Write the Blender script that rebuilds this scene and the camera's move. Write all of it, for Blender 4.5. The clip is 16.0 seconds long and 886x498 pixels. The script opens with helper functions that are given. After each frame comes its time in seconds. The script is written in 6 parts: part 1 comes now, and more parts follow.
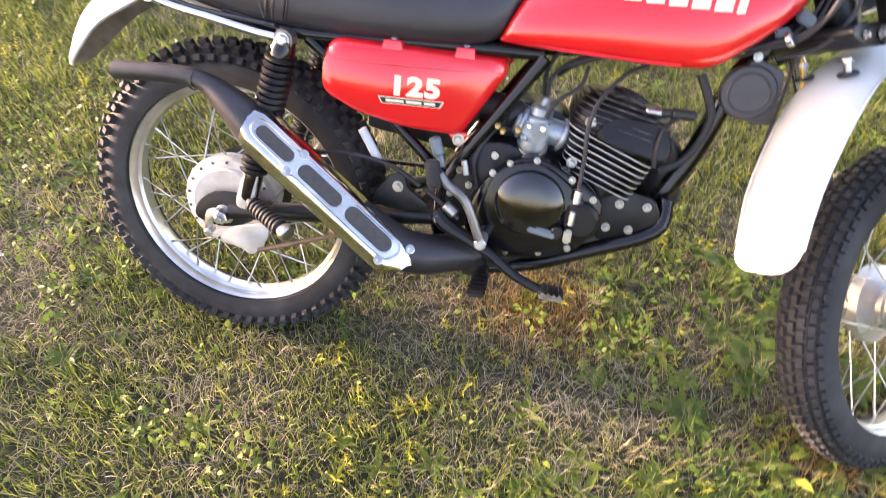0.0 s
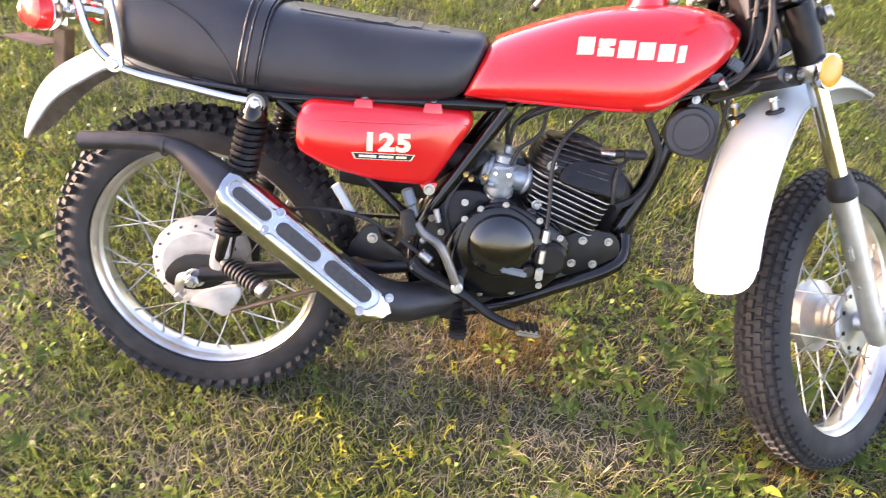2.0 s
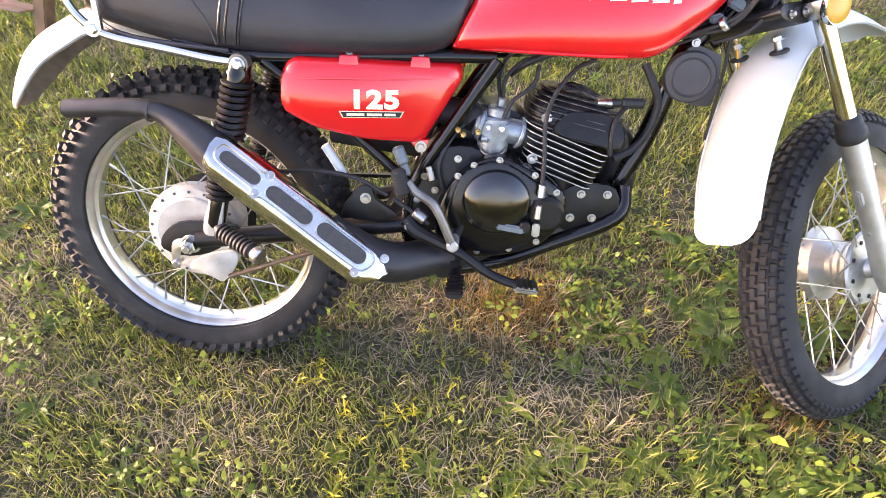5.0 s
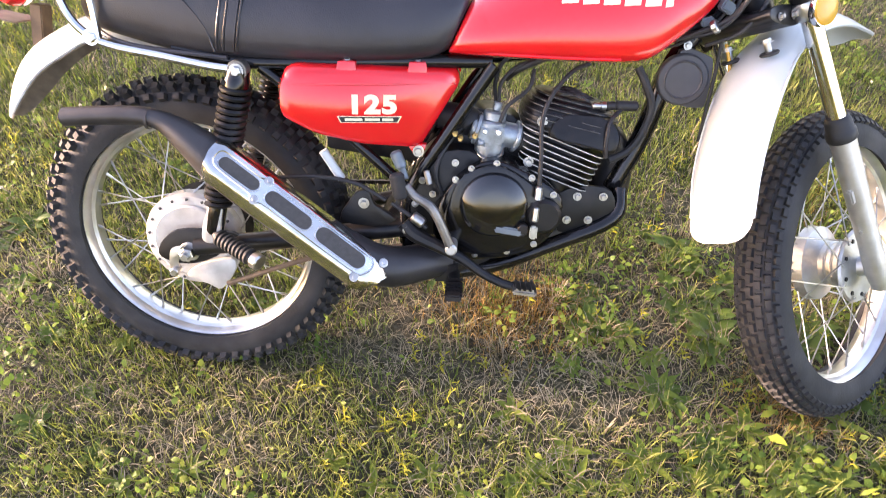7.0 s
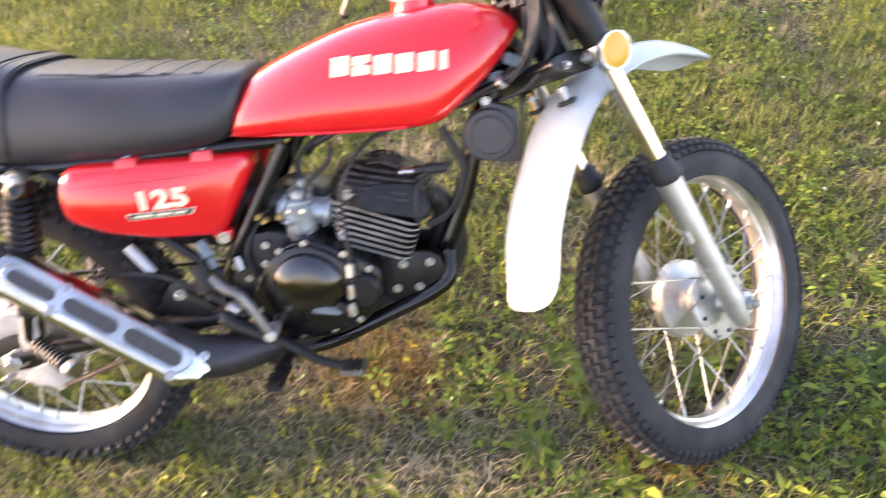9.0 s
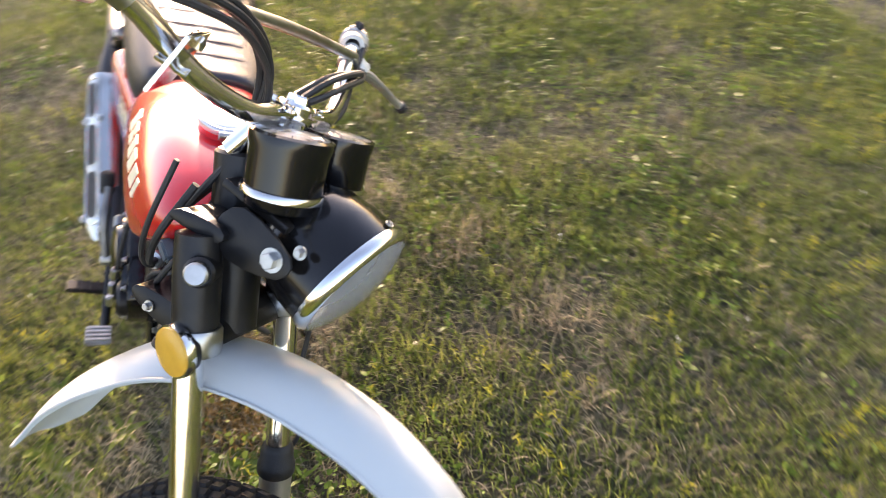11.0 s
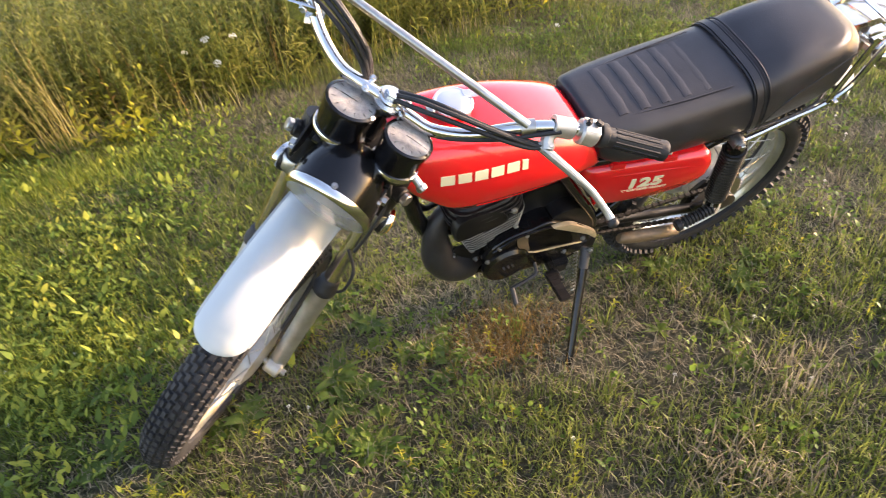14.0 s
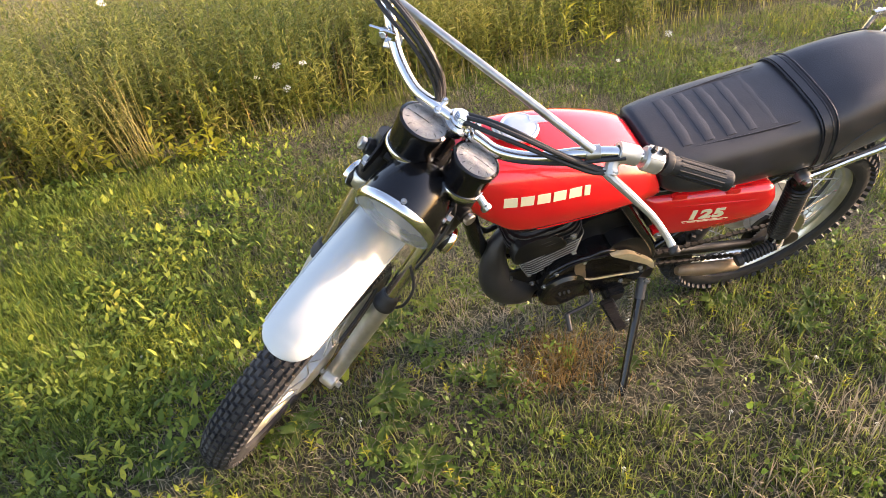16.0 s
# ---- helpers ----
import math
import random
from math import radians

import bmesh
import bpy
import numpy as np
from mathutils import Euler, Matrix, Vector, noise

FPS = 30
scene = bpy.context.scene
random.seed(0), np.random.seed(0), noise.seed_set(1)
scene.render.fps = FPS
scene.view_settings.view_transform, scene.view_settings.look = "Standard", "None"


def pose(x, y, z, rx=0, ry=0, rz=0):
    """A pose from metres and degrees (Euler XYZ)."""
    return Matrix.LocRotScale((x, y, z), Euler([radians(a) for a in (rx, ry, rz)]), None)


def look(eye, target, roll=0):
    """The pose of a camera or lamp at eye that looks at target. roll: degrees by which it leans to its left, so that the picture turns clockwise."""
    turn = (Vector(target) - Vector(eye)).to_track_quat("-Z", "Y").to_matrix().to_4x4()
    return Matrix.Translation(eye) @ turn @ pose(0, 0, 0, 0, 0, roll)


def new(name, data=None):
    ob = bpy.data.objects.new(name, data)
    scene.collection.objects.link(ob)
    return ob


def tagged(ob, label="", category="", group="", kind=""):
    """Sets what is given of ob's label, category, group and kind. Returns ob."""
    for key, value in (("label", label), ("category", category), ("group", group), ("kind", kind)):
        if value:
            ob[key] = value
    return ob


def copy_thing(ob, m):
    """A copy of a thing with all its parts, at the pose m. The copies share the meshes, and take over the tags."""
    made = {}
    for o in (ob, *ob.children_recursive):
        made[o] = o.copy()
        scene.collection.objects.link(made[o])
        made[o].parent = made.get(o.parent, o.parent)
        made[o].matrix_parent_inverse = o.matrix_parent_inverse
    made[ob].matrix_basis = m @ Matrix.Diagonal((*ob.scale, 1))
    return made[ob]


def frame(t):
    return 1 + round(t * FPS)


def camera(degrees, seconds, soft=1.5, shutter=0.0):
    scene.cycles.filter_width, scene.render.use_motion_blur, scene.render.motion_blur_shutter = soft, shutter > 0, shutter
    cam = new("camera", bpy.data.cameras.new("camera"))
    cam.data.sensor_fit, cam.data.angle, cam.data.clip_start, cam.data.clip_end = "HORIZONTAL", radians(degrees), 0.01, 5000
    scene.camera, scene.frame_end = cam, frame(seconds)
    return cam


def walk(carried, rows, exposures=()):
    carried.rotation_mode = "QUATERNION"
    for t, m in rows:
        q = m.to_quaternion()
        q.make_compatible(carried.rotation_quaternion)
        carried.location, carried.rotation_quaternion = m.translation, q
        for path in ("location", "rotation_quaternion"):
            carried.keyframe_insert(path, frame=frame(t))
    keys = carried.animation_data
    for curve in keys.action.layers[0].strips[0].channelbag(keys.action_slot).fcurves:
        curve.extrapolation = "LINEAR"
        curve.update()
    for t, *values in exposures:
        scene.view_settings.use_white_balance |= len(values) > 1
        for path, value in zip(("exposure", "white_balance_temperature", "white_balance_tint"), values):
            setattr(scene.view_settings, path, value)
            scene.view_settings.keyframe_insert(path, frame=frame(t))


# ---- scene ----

# camera and its walk
cam = camera(67.80, 16.0, soft=0.7, shutter=0.5)
PATH = [
    (0, (0.5978, -0.7843, 1.2813), (0.3676, 0.5064, -0.2291), 2.30),
    (0.5, (0.5888, -0.7804, 1.2651), (0.3959, 0.4317, -0.3140), -0.96),
    (1, (0.5638, -0.8033, 1.2887), (0.4256, 0.4573, -0.2578), 1.85),
    (1.5, (0.5626, -0.8174, 1.3059), (0.4097, 0.5491, -0.1465), 0.97),
    (2, (0.5140, -0.8305, 1.3043), (0.4790, 0.5988, -0.0942), 4.47),
    (2.5, (0.5412, -0.8176, 1.3099), (0.5711, 0.6508, -0.0476), 4.16),
    (3, (0.5490, -0.8060, 1.3132), (0.6197, 0.6580, -0.0476), 3.88),
    (3.5, (0.5717, -0.7843, 1.3212), (0.5394, 0.5843, -0.1368), 1.68),
    (4, (0.5483, -0.7938, 1.2960), (0.4892, 0.5355, -0.1971), 1.95),
    (4.2, (0.5584, -0.7997, 1.2999), (0.4524, 0.5289, -0.1913), 1.06),
    (6.3, (0.5496, -0.8131, 1.2826), (0.5164, 0.5125, -0.2146), 1.37),
    (6.5, (0.5466, -0.8139, 1.2843), (0.5004, 0.5096, -0.2144), 1.80),
    (7, (0.5446, -0.8298, 1.2867), (0.4882, 0.5321, -0.1768), 1.23),
    (7.5, (0.5364, -0.8350, 1.3026), (0.4563, 0.5897, -0.0988), 1.47),
    (8, (0.5281, -0.8133, 1.3195), (0.4543, 0.6009, -0.0928), 2.01),
    (8.5, (0.6822, -0.7712, 1.3146), (0.5496, 0.6006, -0.1347), 1.03),
    (9, (0.9022, -0.6844, 1.3222), (0.7870, 0.6838, -0.1320), -6.45),
    (9.5, (1.1480, -0.4720, 1.3220), (1.1060, 0.8420, -0.1810), -5.30),
    (9.7, (1.2708, -0.3959, 1.3105), (1.1902, 1.0011, -0.1185), -1.27),
    (10.75, (1.62, 0.254, 1.33), (0.410, 0.957, -0.098), -1.2),
    (11.8, (1.4717, 0.9125, 1.3218), (0.2539, 0.2095, -0.1005), -6.34),
    (12, (1.4400, 1.0450, 1.3260), (0.3720, 0.1125, -0.0840), -3.70),
    (12.2, (1.4200, 1.1080, 1.3400), (0.4930, 0.0300, -0.0560), -7.30),
    (12.5, (1.3907, 1.1266, 1.3342), (0.6130, -0.1485, 0.0041), -9.96),
    (13, (1.2656, 1.1681, 1.3344), (0.5460, -0.1421, 0.0056), -5.73),
    (13.5, (1.1819, 1.3151, 1.3414), (0.6164, -0.0998, 0.0460), -3.97),
    (14, (1.1995, 1.3913, 1.3532), (0.7195, -0.1236, 0.1389), -7.02),
    (14.5, (1.2350, 1.4153, 1.3552), (0.7915, -0.1542, 0.1976), -7.28),
    (15, (1.2269, 1.4218, 1.3553), (0.7951, -0.1628, 0.2141), -6.91),
    (15.5, (1.2277, 1.4197, 1.3557), (0.8420, -0.1826, 0.2227), -7.52),
    (16, (1.2353, 1.4214, 1.3560), (0.8669, -0.1918, 0.2328), -7.11),
]

walk(cam, [(t, look(eye, target, roll)) for t, eye, target, roll in PATH], [(0.0, 3.19, 7000, 36), (9.1, 3.20, 7000, 36), (9.5, 2.98, 7000, 36), (11.8, 2.64, 7000, 28), (13.0, 2.60, 7000, 28), (16.0, 2.56, 7000, 28)])

# light: low evening sun from behind the motorcycle, clear sky
TO_SUN = Vector((-0.965, 0.09, 0.175)).normalized()
world = bpy.data.worlds.new("sky")
scene.world = world
world.use_nodes = True
_wn = world.node_tree.nodes
_sky = _wn.new("ShaderNodeTexSky")
_sky.sky_type = "NISHITA"
_sky.sun_disc = False
_sky.sun_elevation = math.asin(TO_SUN.z)
_sky.sun_rotation = math.atan2(TO_SUN.x, TO_SUN.y)
_sky.air_density, _sky.dust_density, _sky.ozone_density = 1.0, 1.5, 1.0
world.node_tree.links.new(_sky.outputs[0], _wn["Background"].inputs[0])
_wn["Background"].inputs[1].default_value = 0.13
_sun = bpy.data.lights.new("sun", "SUN")
_sun.energy, _sun.angle, _sun.color = 2.5, radians(2.5), (1.0, 0.84, 0.63)
_so = new("sun", _sun)
_so.matrix_world = look(TO_SUN * 20, (0, 0, 0))


# ---------------------------------------------------------------- materials
def mk(name, base, rough=0.5, metal=0.0, var=0.25, scale=30.0, bump=0.0, bscale=200.0, coat=0.0, second=None,
       spec=0.5, trans=0.0, rvar=0.1, dirt=None, dscale=6.0, damount=0.4):
    m = bpy.data.materials.new(name)
    m.use_nodes = True
    nt = m.node_tree
    b = nt.nodes["Principled BSDF"]
    co = nt.nodes.new("ShaderNodeTexCoord")
    n1 = nt.nodes.new("ShaderNodeTexNoise")
    n1.inputs["Scale"].default_value, n1.inputs["Detail"].default_value = scale, 6
    nt.links.new(co.outputs["Object"], n1.inputs["Vector"])
    mix = nt.nodes.new("ShaderNodeMix")
    mix.data_type = "RGBA"
    lo = second or tuple(c * (1 - var) for c in base)
    mix.inputs[6].default_value = (*lo, 1)
    mix.inputs[7].default_value = (*base, 1)
    ramp = nt.nodes.new("ShaderNodeValToRGB")
    ramp.color_ramp.elements[0].position, ramp.color_ramp.elements[1].position = 0.35, 0.65
    nt.links.new(n1.outputs[0], ramp.inputs[0])
    nt.links.new(ramp.outputs[0], mix.inputs[0])
    col = mix.outputs[2]
    if dirt:
        n3 = nt.nodes.new("ShaderNodeTexNoise")
        n3.inputs["Scale"].default_value, n3.inputs["Detail"].default_value = dscale, 8
        nt.links.new(co.outputs["Object"], n3.inputs["Vector"])
        r3 = nt.nodes.new("ShaderNodeMapRange")
        r3.inputs[1].default_value, r3.inputs[2].default_value = 0.45, 0.75
        r3.inputs[4].default_value = damount
        nt.links.new(n3.outputs[0], r3.inputs[0])
        mx = nt.nodes.new("ShaderNodeMix")
        mx.data_type = "RGBA"
        nt.links.new(r3.outputs[0], mx.inputs[0])
        nt.links.new(col, mx.inputs[6])
        mx.inputs[7].default_value = (*dirt, 1)
        col = mx.outputs[2]
    nt.links.new(col, b.inputs["Base Color"])
    mr = nt.nodes.new("ShaderNodeMapRange")
    mr.inputs[3].default_value, mr.inputs[4].default_value = max(0.02, rough - rvar), min(1, rough + rvar)
    nt.links.new(n1.outputs[0], mr.inputs[0])
    nt.links.new(mr.outputs[0], b.inputs["Roughness"])
    b.inputs["Metallic"].default_value = metal
    b.inputs["Specular IOR Level"].default_value = spec
    b.inputs["Coat Weight"].default_value, b.inputs["Coat Roughness"].default_value = coat, 0.05
    b.inputs["Transmission Weight"].default_value = trans
    if bump:
        n2 = nt.nodes.new("ShaderNodeTexNoise")
        n2.inputs["Scale"].default_value, n2.inputs["Detail"].default_value = bscale, 4
        nt.links.new(co.outputs["Object"], n2.inputs["Vector"])
        bp = nt.nodes.new("ShaderNodeBump")
        bp.inputs["Strength"].default_value, bp.inputs["Distance"].default_value = bump, 0.002
        nt.links.new(n2.outputs[0], bp.inputs["Height"])
        nt.links.new(bp.outputs[0], b.inputs["Normal"])
    return m


def leafy(name, colours, rough=0.55, patch=1.2, thin=0.35):
    """Plant matter: each blade takes its own tone, patches shift it, light passes through."""
    m = bpy.data.materials.new(name)
    m.use_nodes = True
    nt = m.node_tree
    b = nt.nodes["Principled BSDF"]
    geo = nt.nodes.new("ShaderNodeNewGeometry")
    co = nt.nodes.new("ShaderNodeTexCoord")
    n = nt.nodes.new("ShaderNodeTexNoise")
    n.inputs["Scale"].default_value, n.inputs["Detail"].default_value = patch, 3
    nt.links.new(co.outputs["Object"], n.inputs["Vector"])
    add = nt.nodes.new("ShaderNodeMath")
    add.operation = "MULTIPLY_ADD"
    add.inputs[1].default_value = 0.55
    nt.links.new(geo.outputs["Random Per Island"], add.inputs[0])
    mr = nt.nodes.new("ShaderNodeMapRange")
    mr.inputs[1].default_value, mr.inputs[2].default_value = 0.3, 0.7
    mr.inputs[3].default_value, mr.inputs[4].default_value = 0.0, 0.45
    nt.links.new(n.outputs[0], mr.inputs[0])
    nt.links.new(mr.outputs[0], add.inputs[2])
    ramp = nt.nodes.new("ShaderNodeValToRGB")
    el = ramp.color_ramp.elements
    while len(el) < len(colours):
        el.new(0.5)
    for i, c in enumerate(colours):
        el[i].position, el[i].color = i / (len(colours) - 1), (*c, 1)
    nt.links.new(add.outputs[0], ramp.inputs[0])
    nt.links.new(ramp.outputs[0], b.inputs["Base Color"])
    b.inputs["Roughness"].default_value = rough
    b.inputs["Specular IOR Level"].default_value = 0.3
    tr = nt.nodes.new("ShaderNodeBsdfTranslucent")
    nt.links.new(ramp.outputs[0], tr.inputs[0])
    ms = nt.nodes.new("ShaderNodeMixShader")
    ms.inputs[0].default_value = thin
    nt.links.new(b.outputs[0], ms.inputs[1])
    nt.links.new(tr.outputs[0], ms.inputs[2])
    nt.links.new(ms.outputs[0], nt.nodes["Material Output"].inputs[0])
    return m


RED = mk("red_paint", (0.74, 0.011, 0.014), 0.22, 0, 0.12, 9, 0.02, 60, coat=1.0, rvar=0.06)
VINYL = mk("black_vinyl", (0.026, 0.026, 0.032), 0.38, 0, 0.3, 14, 0.25, 420, rvar=0.08, dirt=(0.05, 0.047, 0.045), dscale=5, damount=0.25)
CHROME = mk("chrome", (0.82, 0.82, 0.80), 0.12, 1.0, 0.12, 25, 0.03, 80, rvar=0.07, dirt=(0.35, 0.30, 0.24), dscale=22, damount=0.35)
STEELY = mk("dull_steel", (0.55, 0.55, 0.53), 0.34, 1.0, 0.25, 40, 0.05, 150, rvar=0.12, dirt=(0.25, 0.2, 0.15), dscale=18, damount=0.5)
ALU = mk("cast_aluminium", (0.60, 0.60, 0.58), 0.45, 0.85, 0.2, 30, 0.12, 260, rvar=0.1, dirt=(0.30, 0.27, 0.22), dscale=14, damount=0.5)
WORN_ALU = mk("weathered_aluminium", (0.62, 0.61, 0.57), 0.6, 0.35, 0.25, 22, 0.2, 200, rvar=0.1, dirt=(0.25, 0.21, 0.16), dscale=16, damount=0.6)
BLACK = mk("black_enamel", (0.005, 0.005, 0.006), 0.17, 0, 0.3, 18, 0.05, 120, spec=0.35, coat=0.2, rvar=0.1, dirt=(0.035, 0.03, 0.025), dscale=12, damount=0.25)
SATIN = mk("satin_black", (0.008, 0.008, 0.009), 0.36, 0, 0.3, 22, 0.12, 200, spec=0.32, rvar=0.1, dirt=(0.05, 0.042, 0.035), dscale=15, damount=0.35)
RUBBER = mk("tyre_rubber", (0.027, 0.027, 0.028), 0.72, 0, 0.35, 35, 0.3, 160, dirt=(0.070, 0.065, 0.061), dscale=9, damount=0.7, spec=0.35)
GRIP = mk("grip_rubber", (0.02, 0.02, 0.021), 0.6, 0, 0.3, 40, 0.2, 300)
WHITE = mk("white_plastic", (0.51, 0.55, 0.55), 0.3, 0, 0.05, 8, 0.03, 80, rvar=0.06, dirt=(0.55, 0.53, 0.49), dscale=7, damount=0.3)
HEAT = mk("heat_stained_black", (0.034, 0.032, 0.034), 0.40, 0.15, 0.35, 20, 0.15, 160, dirt=(0.060, 0.056, 0.056), dscale=9, damount=0.5)
AMBER = mk("amber_lens", (0.95, 0.50, 0.06), 0.25, 0, 0.08, 60, 0.1, 300, rvar=0.05, trans=0.25)
REDLENS = mk("red_lens", (0.75, 0.02, 0.02), 0.22, 0, 0.1, 60, 0.05, 300, trans=0.2)
CREAM = mk("cream_letter", (0.78, 0.72, 0.50), 0.4, 0, 0.1, 20)
GREYMESH = mk("dark_grey_mesh", (0.07, 0.066, 0.062), 0.6, 0.2, 0.3, 120, 0.6, 900)
# dial tone raised to paint in the sky's glare on the glass
DIAL = mk("dial_face", (0.56, 0.545, 0.53), 0.4, 0, 0.4, 90)
GLASS = mk("lens_glass", (0.85, 0.86, 0.85), 0.12, 0, 0.05, 40, 0.12, 90, trans=0.7, rvar=0.04)
TAN = mk("tan_brown", (0.20, 0.14, 0.08), 0.5, 0.1, 0.4, 25, 0.15, 120, dirt=(0.05, 0.045, 0.04), dscale=20, damount=0.6)
BRIGHT = mk("polished_shield", (0.74, 0.74, 0.72), 0.2, 1.0, 0.25, 16, 0.08, 60, rvar=0.1, dirt=(0.42, 0.38, 0.30), dscale=14, damount=0.45)
CAPMETAL = mk("bright_cap", (0.88, 0.89, 0.90), 0.32, 0.8, 0.1, 30, 0.05, 120)
RUSTY = mk("rusty_rod", (0.16, 0.11, 0.07), 0.6, 0.3, 0.4, 40, 0.1, 200)
DARKGREY = mk("dark_grey_paint", (0.055, 0.055, 0.06), 0.5, 0, 0.25, 25, 0.08, 150)
BLUEALU = mk("oxidised_casting", (0.40, 0.46, 0.50), 0.45, 0.7, 0.35, 45, 0.2, 180, dirt=(0.1, 0.09, 0.07), dscale=30, damount=0.6)
BRASS = mk("dull_brass", (0.60, 0.42, 0.16), 0.35, 0.9, 0.25, 50)
MUD = mk("dried_mud", (0.20, 0.16, 0.12), 0.85, 0, 0.4, 40, 0.4, 120)
SAND = mk("sandy_guard", (0.52, 0.42, 0.26), 0.5, 0.2, 0.3, 30, 0.1, 120)
OILY = mk("oily_chain", (0.05, 0.044, 0.038), 0.45, 0.6, 0.4, 60, 0.2, 300)
RIM = mk("dull_rim", (0.70, 0.70, 0.68), 0.34, 0.85, 0.2, 18, 0.08, 100, rvar=0.1, dirt=(0.36, 0.32, 0.25), dscale=12, damount=0.5)
GLOSS = mk("gloss_black", (0.005, 0.005, 0.006), 0.10, 0, 0.3, 18, 0.03, 90, coat=0.8, rvar=0.05, dirt=(0.03, 0.028, 0.025), dscale=20, damount=0.3)
WORN_FIN = mk("worn_fin_edge", (0.13, 0.125, 0.12), 0.5, 0.3, 0.6, 60, 0.1, 200, second=(0.015, 0.015, 0.016))
GRIMY = mk("grimy_steel", (0.26, 0.25, 0.235), 0.42, 0.75, 0.35, 40, 0.1, 150, rvar=0.12, dirt=(0.08, 0.065, 0.05), dscale=18, damount=0.6)
BLUEGREY = mk("blue_grey_paint", (0.16, 0.20, 0.23), 0.45, 0.2, 0.25, 30, 0.1, 150)


# ---------------------------------------------------------------- mesh helpers
LEAN = pose(0, 0, -0.0017, -22.39, 0, 0)
_ax = Vector((-math.sin(radians(27.86)), 0, math.cos(radians(27.86))))
_pt = Vector((1.2995, 0, 0.279))
STEER = Matrix.Translation(_pt) @ Matrix.Rotation(radians(41.8), 4, _ax) @ Matrix.Translation(-_pt)
UPPER = STEER @ Matrix.Translation((.9, -.018, .5)) @ Matrix.Rotation(radians(4.4), 4, _ax) @ Matrix.Translation((-.9, 0, -.5))
GUARDED = Matrix.Translation((0, 0, .008)) @ STEER @ Matrix.Translation((.9, -.018, .5)) @ Matrix.Rotation(radians(2.6), 4, _ax) @ Matrix.Translation((-.9, 0, -.5))
BARS = UPPER @ Matrix.Translation((.996, 0, 1.032)) @ Matrix.Rotation(radians(-2.6), 4, 'X') @ Matrix.Translation((-.99, .004, -1.006))
CLOCKS = UPPER @ Matrix.Translation((-.016, .010, -.008))
ID = Matrix.Identity(4)
MID = Matrix.Translation((.010, 0, 0))
BASE = [ID]


def part(name, bm, material, parent=None, label="", m=None, sharp=35, mats=()):
    me = bpy.data.meshes.new(name)
    bm.normal_update()
    bm.to_mesh(me)
    bm.free()
    me.transform(BASE[0] if m is None else m)
    me.materials.append(material)
    for x in mats:
        me.materials.append(x)
    me.polygons.foreach_set("use_smooth", [True] * len(me.polygons))
    me.set_sharp_from_angle(angle=radians(sharp))
    ob = new(name, me)
    ob.parent = parent
    if label:
        tagged(ob, label)
    return ob


def merged(*bms):
    out = bmesh.new()
    for b in bms:
        me = bpy.data.meshes.new("t")
        b.to_mesh(me)
        b.free()
        out.from_mesh(me)
        bpy.data.meshes.remove(me)
    return out


def curve(pts, k=6):
    """Catmull-Rom through pts."""
    p = [Vector(q) for q in pts]
    if len(p) < 3 or k < 2:
        return p
    p = [2 * p[0] - p[1]] + p + [2 * p[-1] - p[-2]]
    out = []
    for i in range(1, len(p) - 2):
        a, b, c, d = p[i - 1:i + 3]
        for j in range(k):
            t = j / k
            out.append(0.5 * (2 * b + (c - a) * t + (2 * a - 5 * b + 4 * c - d) * t * t + (3 * b - a - 3 * c + d) * t ** 3))
    out.append(p[-2])
    return out


def tube(pts, r, n=10, k=6, caps=True):
    p = curve(pts, k)
    if isinstance(r, (list, tuple)):
        q = curve([(a, 0, 0) for a in r], k)
        rs = [max(a.x, 0.0005) for a in q]
    else:
        rs = [r] * len(p)
    rings = []
    t0 = (p[1] - p[0]).normalized()
    u = t0.orthogonal().normalized()
    for i, q in enumerate(p):
        t = (p[min(i + 1, len(p) - 1)] - p[max(i - 1, 0)]).normalized()
        u = (u - t * u.dot(t)).normalized()
        v = t.cross(u)
        rings.append([q + rs[i] * (math.cos(a) * u + math.sin(a) * v) for a in [6.28319 * j / n for j in range(n)]])
    return loft(rings, caps)


def loft(rings, caps=True, closed=True):
    bm = bmesh.new()
    vs = [[bm.verts.new(q) for q in r] for r in rings]
    n = len(rings[0])
    for a, b in zip(vs, vs[1:]):
        for j in range(n if closed else n - 1):
            bm.faces.new((a[j], a[(j + 1) % n], b[(j + 1) % n], b[j]))
    if caps and closed:
        bm.faces.new(vs[0][::-1])
        bm.faces.new(vs[-1])
    bmesh.ops.recalc_face_normals(bm, faces=bm.faces)
    return bm


def lathe(profile, c=(0, 0, 0), axis=(0, 1, 0), n=40, ring=False):
    """profile: (radius, along axis). ring: the profile closes on itself."""
    ax = Vector(axis).normalized()
    u = ax.orthogonal().normalized()
    v = ax.cross(u)
    bm = bmesh.new()
    rows = []
    for r, h in profile:
        if r < 1e-5:
            rows.append([bm.verts.new(Vector(c) + ax * h)])
        else:
            rows.append([bm.verts.new(Vector(c) + ax * h + r * (math.cos(a) * u + math.sin(a) * v)) for a in [6.283185 * j / n for j in range(n)]])
    pairs = list(zip(rows, rows[1:]))
    if ring:
        pairs.append((rows[-1], rows[0]))
    for a, b in pairs:
        for j in range(n):
            k = (j + 1) % n
            if len(a) == 1 and len(b) == 1:
                continue
            if len(a) == 1:
                bm.faces.new((a[0], b[k], b[j]))
            elif len(b) == 1:
                bm.faces.new((a[j], a[k], b[0]))
            else:
                bm.faces.new((a[j], a[k], b[k], b[j]))
    bmesh.ops.recalc_face_normals(bm, faces=bm.faces)
    return bm


